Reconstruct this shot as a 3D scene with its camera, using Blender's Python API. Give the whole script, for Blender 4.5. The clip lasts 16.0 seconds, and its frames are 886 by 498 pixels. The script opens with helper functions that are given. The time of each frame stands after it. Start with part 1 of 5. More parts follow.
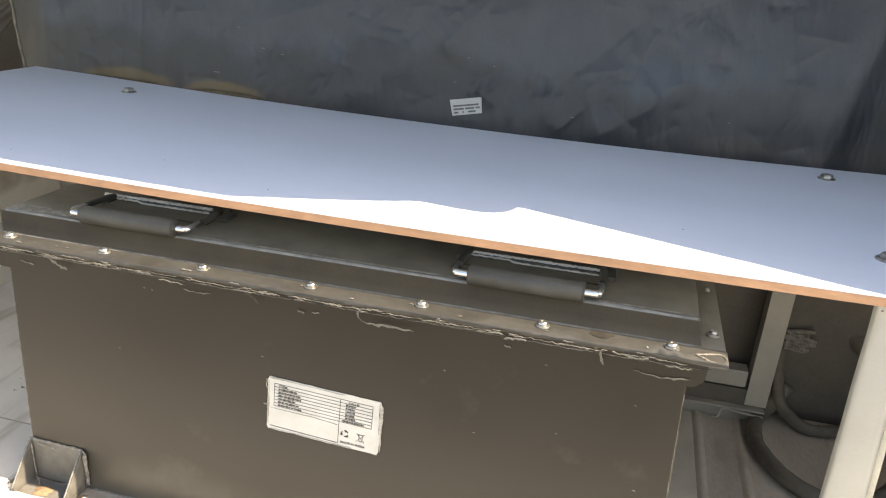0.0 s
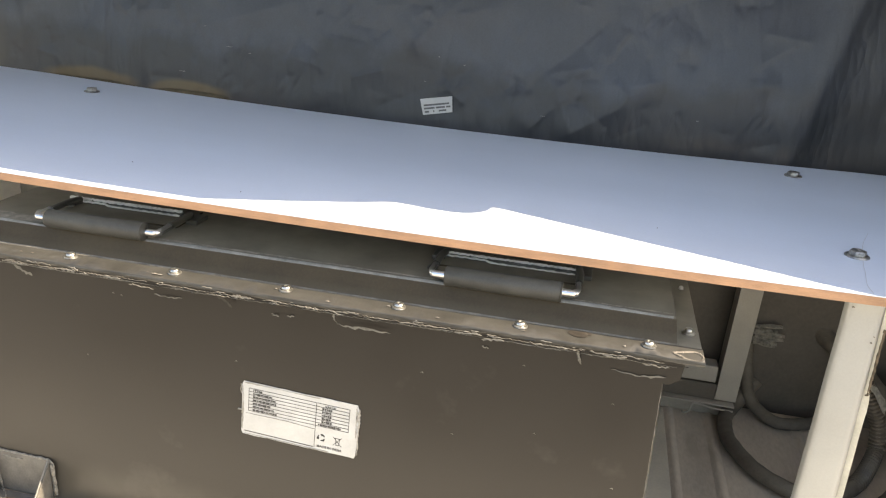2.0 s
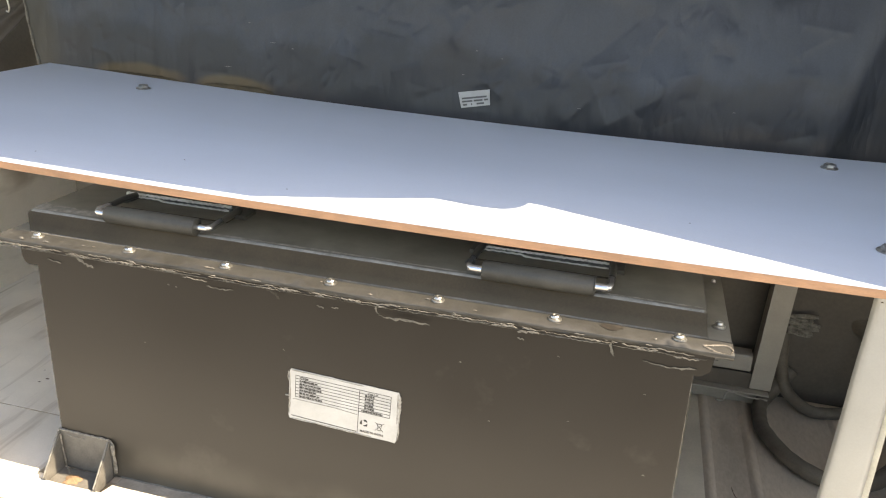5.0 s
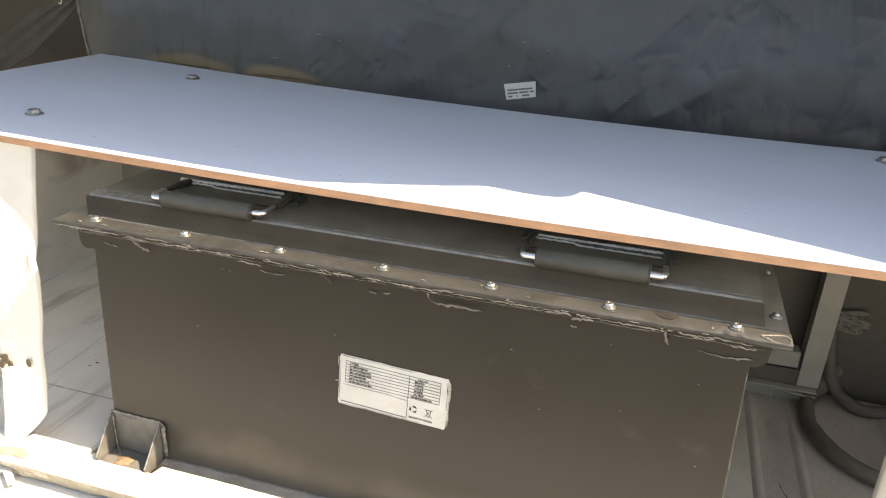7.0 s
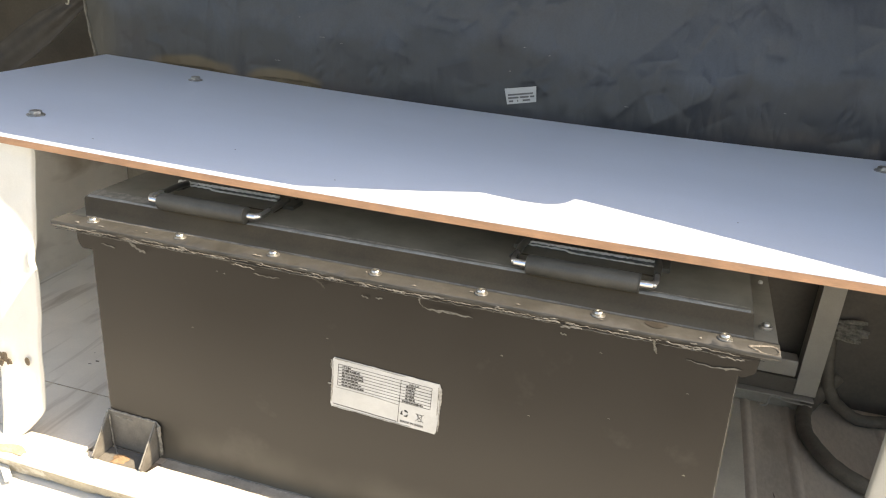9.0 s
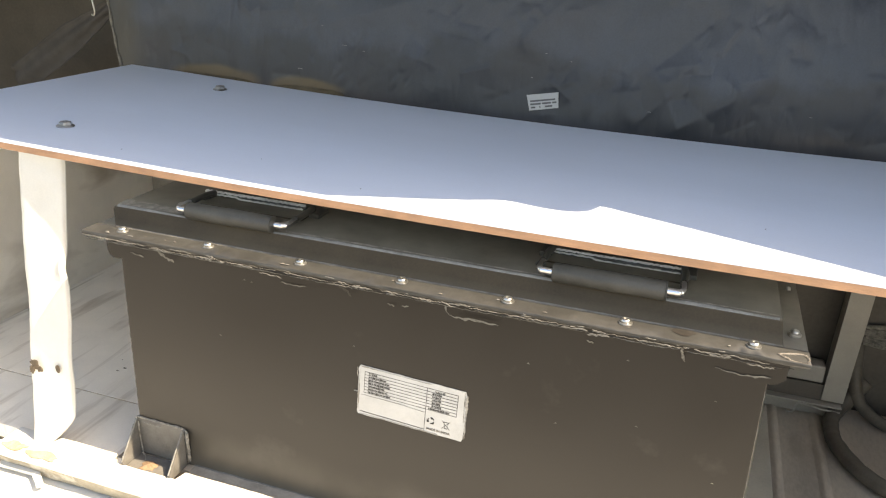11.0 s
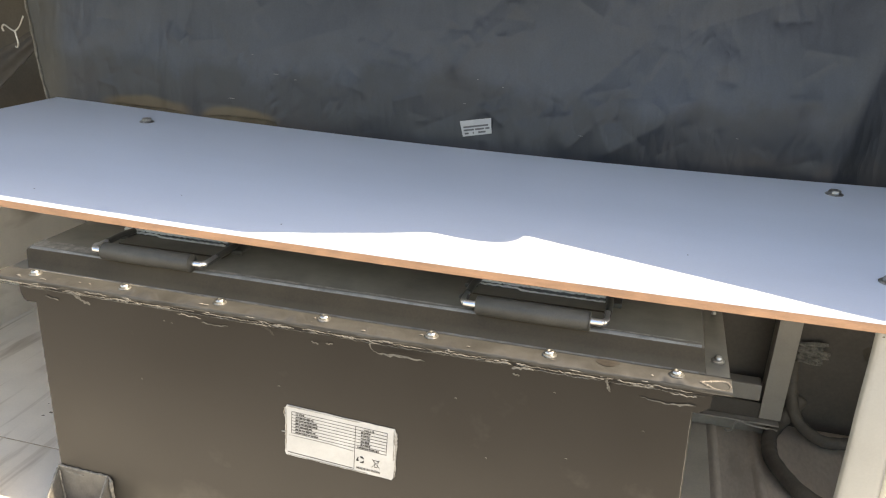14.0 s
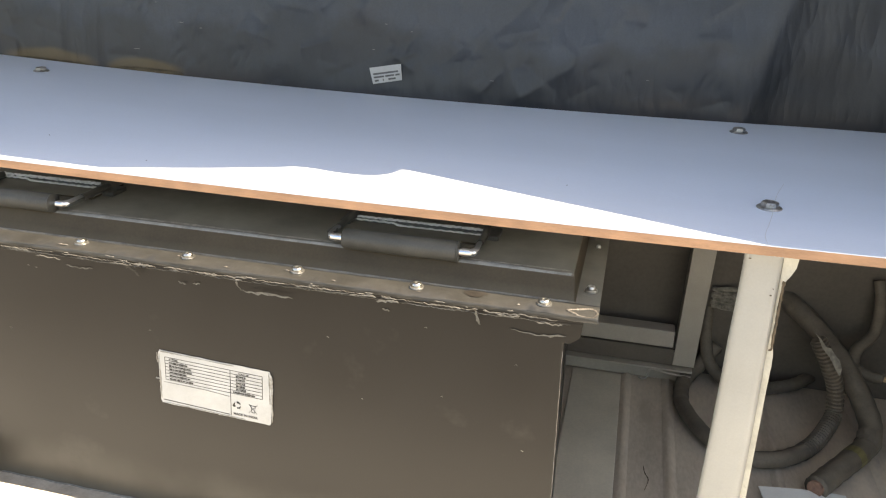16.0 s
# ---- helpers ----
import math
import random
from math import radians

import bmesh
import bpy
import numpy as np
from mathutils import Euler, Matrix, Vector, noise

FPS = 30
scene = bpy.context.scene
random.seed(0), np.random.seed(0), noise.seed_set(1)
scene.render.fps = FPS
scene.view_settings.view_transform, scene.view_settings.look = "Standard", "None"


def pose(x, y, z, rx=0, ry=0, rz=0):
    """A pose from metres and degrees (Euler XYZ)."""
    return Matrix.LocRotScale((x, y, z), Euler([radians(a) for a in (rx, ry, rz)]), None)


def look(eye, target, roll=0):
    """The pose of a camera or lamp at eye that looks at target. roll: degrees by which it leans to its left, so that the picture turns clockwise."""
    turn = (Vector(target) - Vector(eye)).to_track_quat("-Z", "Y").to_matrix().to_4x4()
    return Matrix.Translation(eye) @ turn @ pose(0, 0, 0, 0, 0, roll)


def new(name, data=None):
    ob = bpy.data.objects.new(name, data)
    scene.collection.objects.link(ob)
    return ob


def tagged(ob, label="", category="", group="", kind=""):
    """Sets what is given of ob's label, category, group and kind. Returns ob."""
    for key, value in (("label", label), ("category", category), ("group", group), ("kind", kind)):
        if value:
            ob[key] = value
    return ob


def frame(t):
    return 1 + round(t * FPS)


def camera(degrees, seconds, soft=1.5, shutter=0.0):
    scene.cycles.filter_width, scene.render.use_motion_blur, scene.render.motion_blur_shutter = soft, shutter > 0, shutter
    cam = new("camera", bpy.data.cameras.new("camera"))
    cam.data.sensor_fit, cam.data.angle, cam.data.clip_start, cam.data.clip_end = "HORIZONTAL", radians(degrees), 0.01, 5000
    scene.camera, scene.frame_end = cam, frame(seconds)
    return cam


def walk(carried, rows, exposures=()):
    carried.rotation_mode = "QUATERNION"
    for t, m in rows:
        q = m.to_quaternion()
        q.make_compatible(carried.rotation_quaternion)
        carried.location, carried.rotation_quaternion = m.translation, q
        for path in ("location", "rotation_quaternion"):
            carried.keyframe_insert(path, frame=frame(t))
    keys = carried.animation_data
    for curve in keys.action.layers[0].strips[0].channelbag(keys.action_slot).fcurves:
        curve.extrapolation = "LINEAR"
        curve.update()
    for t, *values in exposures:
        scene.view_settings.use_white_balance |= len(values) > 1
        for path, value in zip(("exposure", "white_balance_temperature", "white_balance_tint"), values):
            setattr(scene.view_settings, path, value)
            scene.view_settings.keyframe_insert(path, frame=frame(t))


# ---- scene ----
cam = camera(58.7, 16.0, soft=1.15)
PATH = [
    (0, (0.251, -0.574, 0.967), (-0.184, 1.255, 0.283), 3.9),
    (0.5, (0.254, -0.572, 0.962), (-0.149, 1.266, 0.283), 3.9),
    (1, (0.248, -0.577, 0.963), (-0.142, 1.265, 0.288), 4.1),
    (1.5, (0.249, -0.575, 0.962), (-0.115, 1.27, 0.282), 4.2),
    (2, (0.241, -0.572, 0.968), (-0.108, 1.275, 0.284), 4.2),
    (2.5, (0.24, -0.575, 0.985), (-0.114, 1.27, 0.3), 3.8),
    (3, (0.245, -0.563, 1.008), (-0.101, 1.281, 0.316), 2.8),
    (3.5, (0.244, -0.568, 1.019), (-0.105, 1.275, 0.325), 2.3),
    (4, (0.243, -0.593, 0.993), (-0.144, 1.238, 0.287), 2.7),
    (6.3, (0.248, -0.593, 0.982), (-0.202, 1.207, 0.237), 3.2),
    (6.5, (0.239, -0.595, 0.979), (-0.213, 1.208, 0.243), 3.3),
    (7, (0.226, -0.604, 0.977), (-0.279, 1.185, 0.24), 3.1),
    (7.5, (0.228, -0.597, 0.971), (-0.295, 1.181, 0.22), 3.4),
    (8, (0.228, -0.596, 0.974), (-0.297, 1.182, 0.225), 3.4),
    (8.5, (0.229, -0.601, 0.979), (-0.299, 1.176, 0.23), 3.8),
    (9, (0.242, -0.6, 0.984), (-0.289, 1.181, 0.245), 3.5),
    (11.3, (0.235, -0.605, 0.99), (-0.345, 1.164, 0.259), 2.6),
    (11.5, (0.242, -0.608, 0.991), (-0.337, 1.165, 0.269), 2.5),
    (12, (0.252, -0.602, 0.989), (-0.293, 1.187, 0.28), 2.9),
    (12.5, (0.247, -0.595, 0.989), (-0.279, 1.2, 0.28), 2.7),
    (13, (0.231, -0.594, 0.985), (-0.308, 1.197, 0.276), 2.4),
    (13.5, (0.243, -0.598, 1.005), (-0.306, 1.195, 0.31), 2.2),
    (14, (0.262, -0.578, 0.998), (-0.225, 1.237, 0.313), 2.1),
    (14.5, (0.257, -0.582, 0.992), (-0.204, 1.241, 0.31), 2.0),
    (15, (0.256, -0.586, 0.99), (-0.198, 1.238, 0.307), 2.5),
    (15.5, (0.273, -0.58, 0.974), (-0.176, 1.24, 0.276), 2.7),
    (16, (0.348, -0.543, 0.954), (-0.079, 1.269, 0.223), 1.9),
]
walk(cam, [(t, look(eye, target, roll)) for t, eye, target, roll in PATH], exposures=((0, 1.79, 8700, 12), (4, 1.77, 8700, 12), (6.5, 1.70, 8700, 12), (7.5, 1.57, 8700, 12), (8.5, 1.57, 8700, 12), (9, 1.62, 8700, 12), (12.5, 1.70, 8700, 12), (16, 1.76, 8700, 12)))

# ---- world, sun and exposure ----
SUN_FROM = Vector((0.70, -0.028, 1.0)).normalized()
world = bpy.data.worlds.new("world")
scene.world = world
world.use_nodes = True
wn = world.node_tree.nodes
sky = wn.new("ShaderNodeTexSky")
sky.sky_type = "NISHITA"
sky.sun_disc = False
sky.sun_elevation = math.asin(SUN_FROM.z)
sky.sun_rotation = math.atan2(SUN_FROM.x, SUN_FROM.y)
world.node_tree.links.new(sky.outputs[0], wn["Background"].inputs[0])
wn["Background"].inputs[1].default_value = 0.13
sun_data = bpy.data.lights.new("sun", "SUN")
sun_data.energy = 4.5
sun_data.angle = radians(0.5)
sun_data.color = (1.0, 0.95, 0.87)
sun = new("sun", sun_data)
sun.matrix_world = look(SUN_FROM * 10, (0, 0, 0))


# ---- materials ----
def mat(name, color, rough=0.6, metal=0.0, dark=0.75, light=1.15, scale=30.0, fine=400.0, bump=0.15, spot=None, spot_scale=18.0,
        spot_at=0.62, stretch=(1, 1, 1), rough_var=0.12, coat=0.0, spec=0.5, dust=0.0, dust_color=(0.20, 0.18, 0.15)):
    """Two scales of noise vary the colour and roughness; spot adds patches of a second colour (dirt, wear, rust);
    dust settles on faces that look up, and also brightens shaded tops."""
    m = bpy.data.materials.new(name)
    m.use_nodes = True
    nt = m.node_tree
    n, link = nt.nodes, nt.links.new
    bsdf = n["Principled BSDF"]
    tc = n.new("ShaderNodeTexCoord")
    mp = n.new("ShaderNodeMapping")
    mp.inputs["Scale"].default_value = stretch
    link(tc.outputs["Object"], mp.inputs[0])

    def noise_tex(s, detail=5.0):
        t = n.new("ShaderNodeTexNoise")
        t.inputs["Scale"].default_value = s
        t.inputs["Detail"].default_value = detail
        t.inputs["Roughness"].default_value = 0.6
        link(mp.outputs[0], t.inputs["Vector"])
        return t

    big, small = noise_tex(scale), noise_tex(fine, 2.0)
    mix = n.new("ShaderNodeMath")
    mix.operation = "MULTIPLY_ADD"
    link(small.outputs[0], mix.inputs[0])
    mix.inputs[1].default_value = 0.35
    link(big.outputs[0], mix.inputs[2])
    ramp = n.new("ShaderNodeValToRGB")
    ramp.color_ramp.elements[0].position, ramp.color_ramp.elements[1].position = 0.42, 0.9
    ramp.color_ramp.elements[0].color = (*[c * dark for c in color], 1)
    ramp.color_ramp.elements[1].color = (*[min(1, c * light) for c in color], 1)
    link(mix.outputs[0], ramp.inputs[0])
    out = ramp.outputs[0]
    if spot:
        patches = noise_tex(spot_scale, 6.0)
        sr = n.new("ShaderNodeValToRGB")
        sr.color_ramp.elements[0].position, sr.color_ramp.elements[1].position = spot_at, spot_at + 0.06
        link(patches.outputs[0], sr.inputs[0])
        mx = n.new("ShaderNodeMix")
        mx.data_type = "RGBA"
        link(sr.outputs[0], mx.inputs["Factor"])
        link(out, mx.inputs["A"])
        mx.inputs["B"].default_value = (*spot, 1)
        out = mx.outputs["Result"]
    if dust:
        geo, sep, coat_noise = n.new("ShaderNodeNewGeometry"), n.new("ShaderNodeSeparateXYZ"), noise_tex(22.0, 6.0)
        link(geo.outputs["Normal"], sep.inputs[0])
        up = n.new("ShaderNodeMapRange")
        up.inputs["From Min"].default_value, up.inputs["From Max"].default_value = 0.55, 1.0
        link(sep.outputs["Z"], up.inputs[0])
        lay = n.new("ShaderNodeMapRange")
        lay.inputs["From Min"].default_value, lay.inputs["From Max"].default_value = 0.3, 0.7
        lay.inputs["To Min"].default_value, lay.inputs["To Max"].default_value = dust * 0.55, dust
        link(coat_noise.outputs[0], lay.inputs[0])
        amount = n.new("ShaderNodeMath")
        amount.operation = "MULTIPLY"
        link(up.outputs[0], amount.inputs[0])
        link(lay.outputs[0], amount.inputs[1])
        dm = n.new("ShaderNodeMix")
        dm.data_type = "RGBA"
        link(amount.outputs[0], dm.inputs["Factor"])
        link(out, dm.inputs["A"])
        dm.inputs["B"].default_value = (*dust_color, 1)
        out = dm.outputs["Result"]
    link(out, bsdf.inputs["Base Color"])
    rr = n.new("ShaderNodeMapRange")
    rr.inputs["To Min"].default_value = max(0.02, rough - rough_var)
    rr.inputs["To Max"].default_value = min(1.0, rough + rough_var)
    link(big.outputs[0], rr.inputs[0])
    link(rr.outputs[0], bsdf.inputs["Roughness"])
    bsdf.inputs["Metallic"].default_value = metal
    bsdf.inputs["Coat Weight"].default_value = coat
    bsdf.inputs["Specular IOR Level"].default_value = spec
    if bump:
        b = n.new("ShaderNodeBump")
        b.inputs["Strength"].default_value = bump
        b.inputs["Distance"].default_value = 0.002
        link(mix.outputs[0], b.inputs["Height"])
        link(b.outputs[0], bsdf.inputs["Normal"])
    return m


M_LAMINATE = mat("white_laminate", (0.685, 0.755, 0.865), 0.38, dark=0.93, light=1.03, scale=5, fine=900, bump=0.02, stretch=(0.4, 1, 1))
M_CORE = mat("fibreboard_edge", (0.42, 0.24, 0.145), 0.85, dark=0.8, light=1.25, scale=60, fine=900, bump=0.3, stretch=(0.4, 1, 2))
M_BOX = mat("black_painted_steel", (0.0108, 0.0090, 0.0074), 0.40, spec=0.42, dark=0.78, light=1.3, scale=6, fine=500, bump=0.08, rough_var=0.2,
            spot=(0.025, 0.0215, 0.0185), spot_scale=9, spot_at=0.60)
# Lid dust is set strong to brighten the shaded top under the board.
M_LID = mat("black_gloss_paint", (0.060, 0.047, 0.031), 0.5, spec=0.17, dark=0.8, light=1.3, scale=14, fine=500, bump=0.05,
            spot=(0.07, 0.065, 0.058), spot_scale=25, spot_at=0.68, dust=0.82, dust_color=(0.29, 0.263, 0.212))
M_WORN = mat("worn_paint_edge", (0.036, 0.0352, 0.0325), 0.42, dark=0.7, light=1.4, scale=35, fine=600, bump=0.06, rough_var=0.05,
             spot=(0.085, 0.075, 0.062), spot_scale=90, spot_at=0.69)
M_SEAL = mat("dried_sealant", (0.132, 0.126, 0.113), 0.6, dark=0.35, light=1.8, scale=120, fine=700, bump=0.5)
M_SCUFF = mat("scuffed_primer", (0.20, 0.193, 0.178), 0.7, dark=0.5, light=1.4, scale=150, fine=900, bump=0.3)
M_WELD = mat("dusty_weld", (0.20, 0.185, 0.16), 0.7, dark=0.3, light=1.7, scale=220, fine=900, bump=0.6)
M_SCRAPED = mat("dusty_scraped_paint", (0.30, 0.27, 0.225), 0.7, dark=0.45, light=1.4, scale=110, fine=700, bump=0.3)
M_RUB = mat("rubbed_highlight_paint", (0.23, 0.225, 0.21), 0.36, dark=0.6, light=1.5, scale=60, fine=700, bump=0.1)
M_DUSTLINE = mat("settled_dust_line", (0.155, 0.142, 0.12), 0.8, dark=0.6, light=1.4, scale=80, fine=700, bump=0.2)
M_GAP = mat("joint_shadow_black", (0.012, 0.010, 0.008), 0.8, scale=90, bump=0.2)
M_TAPE = mat("black_tape_shred", (0.022, 0.019, 0.016), 0.5, dark=0.6, light=1.8, scale=120, bump=0.2)
# Dirty white, darkened to paint in the shade on the sill's lip.
M_NOSE = mat("shaded_dirty_white", (0.29, 0.262, 0.21), 0.7, dark=0.6, light=1.35, scale=28, fine=500, bump=0.3,
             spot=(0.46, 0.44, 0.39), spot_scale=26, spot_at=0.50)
M_CHIP = mat("pale_chipped_paint", (0.16, 0.142, 0.12), 0.6, dark=0.5, light=1.3, scale=150, fine=900, bump=0.3)
M_WASHER = mat("dirty_washer_steel", (0.20, 0.195, 0.18), 0.38, 0.7, dark=0.4, light=1.8, scale=90, fine=500, bump=0.15)
# Matt white that paints the glint of bare metal edges.
M_BRIGHT = mat("bare_edge_glint", (0.88, 0.87, 0.82), 0.30, 0.0, dark=0.6, light=1.1, scale=60, bump=0.1)
M_ZINC = mat("scratched_zinc_plate", (0.085, 0.083, 0.074), 0.35, 0.0, dark=0.5, light=1.5, scale=70, fine=500, bump=0.2, stretch=(0.3, 1, 1))
M_STEEL = mat("bright_zinc_steel", (0.60, 0.59, 0.56), 0.32, 1.0, dark=0.8, light=1.15, scale=80, fine=900, bump=0.08)
M_CHROME = mat("chrome_rod", (0.85, 0.85, 0.86), 0.13, 1.0, dark=0.85, light=1.1, scale=60, fine=900, bump=0.04)
M_RUBBER = mat("black_rubber_grip", (0.066, 0.063, 0.055), 0.5, dark=0.75, light=1.3, scale=40, fine=700, bump=0.12, dust=0.22)
M_ARM = mat("dark_plated_rod", (0.074, 0.070, 0.062), 0.4, 0.0, scale=50, bump=0.05, dust=0.35)
M_PAPER = mat("label_paper", (0.52, 0.52, 0.51), 0.4, dark=0.82, light=1.10, scale=35, fine=900, bump=0.06,
              spot=(0.42, 0.38, 0.33), spot_scale=55, spot_at=0.69)
M_GLUE = mat("torn_label_rim", (0.30, 0.285, 0.26), 0.5, dark=0.6, light=1.4, scale=150, bump=0.2)
M_SCUFFPAPER = mat("dirty_label_film", (0.25, 0.235, 0.21), 0.5, dark=0.7, light=1.3, scale=150, bump=0.2)
M_INK = mat("label_ink", (0.035, 0.033, 0.032), 0.6, dark=0.7, light=1.6, scale=200, bump=0)
M_TAG = mat("tag_paper", (0.55, 0.56, 0.58), 0.5, dark=0.92, light=1.05, scale=80, bump=0.03)
M_CARD = mat("pale_card", (0.74, 0.73, 0.70), 0.7, dark=0.88, light=1.05, scale=30, fine=500, bump=0.1)
M_TAGINK = mat("tag_ink", (0.12, 0.12, 0.13), 0.6, dark=0.8, light=1.3, scale=200, bump=0)
M_VINYL = mat("black_vinyl_sheet", (0.062, 0.073, 0.094), 0.40, spec=0.42, dark=0.82, light=1.2, scale=9, fine=420, bump=0.10, rough_var=0.05)
M_NICK = mat("vinyl_scuff", (0.20, 0.20, 0.20), 0.5, dark=0.7, light=1.3, scale=200, bump=0.1)
M_HEMTOP = mat("frayed_top_hem", (0.100, 0.108, 0.112), 0.6, dark=0.5, light=1.6, scale=90, bump=0.3)
M_HEM = mat("frayed_vinyl_hem", (0.15, 0.14, 0.12), 0.6, dark=0.5, light=1.6, scale=90, bump=0.3)
M_FOAM = mat("brown_foam_lining", (0.125, 0.100, 0.064), 0.9, dark=0.55, light=1.35, scale=35, fine=500, bump=0.4)
M_CREAM = mat("cream_painted_steel", (0.385, 0.375, 0.345), 0.42, dark=0.9, light=1.06, scale=14, fine=600, bump=0.06,
              spot=(0.58, 0.47, 0.30), spot_scale=16, spot_at=0.70)
M_WHITE = mat("white_painted_steel", (0.68, 0.665, 0.62), 0.45, dark=0.9, light=1.06, scale=16, fine=600, bump=0.10,
              spot=(0.55, 0.42, 0.25), spot_scale=14, spot_at=0.69)
M_RUST = mat("flaking_rust", (0.40, 0.285, 0.17), 0.9, dark=0.7, light=1.5, scale=90, fine=700, bump=0.6)
M_ORANGE = mat("orange_rust", (0.21, 0.135, 0.08), 0.9, dark=0.55, light=1.5, scale=90, fine=700, bump=0.6)
M_GREYSTEEL = mat("grey_painted_frame", (0.34, 0.305, 0.26), 0.5, dark=0.85, light=1.12, scale=20, fine=500, bump=0.08)
M_FLOORMETAL = mat("dusty_floor_sheet", (0.50, 0.42, 0.335), 0.6, dark=0.7, light=1.25, scale=10, fine=250, bump=0.15,
                   spot=(0.42, 0.345, 0.27), spot_scale=11, spot_at=0.62, stretch=(1, 0.35, 1))
M_BAYPANEL = mat("stained_grey_panel", (0.29, 0.262, 0.22), 0.55, dark=0.75, light=1.2, scale=9, fine=300, bump=0.1)
M_SHADESTRIP = mat("dirty_shade_strip", (0.31, 0.28, 0.235), 0.8, dark=0.7, light=1.2, scale=40, fine=300, bump=0.3, spot=(0.62, 0.58, 0.50), spot_scale=25, spot_at=0.60)
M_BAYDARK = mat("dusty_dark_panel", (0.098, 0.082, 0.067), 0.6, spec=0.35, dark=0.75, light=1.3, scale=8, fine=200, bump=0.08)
M_JOINT = mat("brown_joint", (0.48, 0.40, 0.31), 0.85, dark=0.6, light=1.4, scale=90, bump=0.2)
M_STRIP = mat("pale_grey_sheet", (0.60, 0.53, 0.42), 0.5, dark=0.8, light=1.12, scale=12, fine=400, bump=0.08)
M_GRIME = mat("brown_grime", (0.16, 0.125, 0.09), 0.85, dark=0.6, light=1.4, scale=90, bump=0.2)
M_DARK = mat("dark_trim_panel", (0.078, 0.068, 0.055), 0.6, dark=0.7, light=1.4, scale=8, fine=200, bump=0.15)
M_TARP = mat("pale_shade_cloth", (0.50, 0.53, 0.58), 0.8, scale=10, bump=0.2)


def thin_cloth(m, share):
    """Lets part of the daylight through a cloth material."""
    n, link = m.node_tree.nodes, m.node_tree.links.new
    tr = n.new("ShaderNodeBsdfTranslucent")
    tr.inputs[0].default_value = (0.50, 0.54, 0.62, 1)
    mx = n.new("ShaderNodeMixShader")
    mx.inputs[0].default_value = share
    link(n["Principled BSDF"].outputs[0], mx.inputs[1])
    link(tr.outputs[0], mx.inputs[2])
    link(mx.outputs[0], n["Material Output"].inputs[0])


# Translucent share added to soften and brighten the shade on the board.
thin_cloth(M_TARP, 0.25)


def bounce_glow_foot(m, top, reach, color):
    """Paints the sill's bright glow up a face from its foot, thinning out unevenly with height."""
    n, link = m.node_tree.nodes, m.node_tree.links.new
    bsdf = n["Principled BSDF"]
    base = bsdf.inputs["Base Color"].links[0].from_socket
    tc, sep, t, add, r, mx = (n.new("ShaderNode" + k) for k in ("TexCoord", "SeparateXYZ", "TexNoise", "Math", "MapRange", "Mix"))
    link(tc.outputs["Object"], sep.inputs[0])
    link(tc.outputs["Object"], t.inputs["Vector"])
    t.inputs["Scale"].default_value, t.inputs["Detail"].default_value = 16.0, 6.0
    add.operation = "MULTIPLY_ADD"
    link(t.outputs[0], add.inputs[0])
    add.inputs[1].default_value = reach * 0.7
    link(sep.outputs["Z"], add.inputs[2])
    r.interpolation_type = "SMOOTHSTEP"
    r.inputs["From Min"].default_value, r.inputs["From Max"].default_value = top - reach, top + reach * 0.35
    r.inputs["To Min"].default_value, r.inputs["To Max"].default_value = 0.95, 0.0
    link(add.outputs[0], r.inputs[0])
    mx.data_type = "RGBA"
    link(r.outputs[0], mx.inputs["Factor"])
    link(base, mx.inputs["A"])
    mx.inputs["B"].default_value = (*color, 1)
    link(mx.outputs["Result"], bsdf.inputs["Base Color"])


# Glow of the sunlit sill, painted into the colour of the box's foot.
bounce_glow_foot(M_BOX, 0.484, 0.060, (0.117, 0.106, 0.088))
M_CABLE = mat("dusty_cable_sheath", (0.118, 0.098, 0.077), 0.6, spec=0.3, dark=0.7, light=1.3, scale=40, bump=0.10, dust=0.25)
M_CONDUIT = mat("grey_black_conduit", (0.135, 0.108, 0.082), 0.4, scale=60, bump=0.05)
M_COPPER = mat("brown_cut_core", (0.19, 0.105, 0.075), 0.7, dark=0.6, light=1.4, scale=150, bump=0.3)
M_BRAID = mat("frayed_braid", (0.17, 0.155, 0.13), 0.7, dark=0.4, light=1.7, scale=150, bump=0.4)
M_STRAP = mat("grey_webbing", (0.066, 0.061, 0.056), 0.8, dark=0.7, light=1.3, scale=30, fine=800, bump=0.4)
M_GUSSET = mat("dusty_black_steel", (0.115, 0.107, 0.095), 0.6, dark=0.7, light=1.5, scale=40, fine=500, bump=0.15)
M_BLACKRAIL = mat("dark_grey_rail_paint", (0.080, 0.084, 0.084), 0.5, scale=30, bump=0.1)
M_GROUND = mat("dusty_concrete_ground", (0.24, 0.228, 0.208), 0.9, dark=0.8, light=1.15, scale=3, fine=60, bump=0.2)
M_YELLOW = mat("yellow_tape", (0.16, 0.135, 0.055), 0.5, scale=90, bump=0.05)


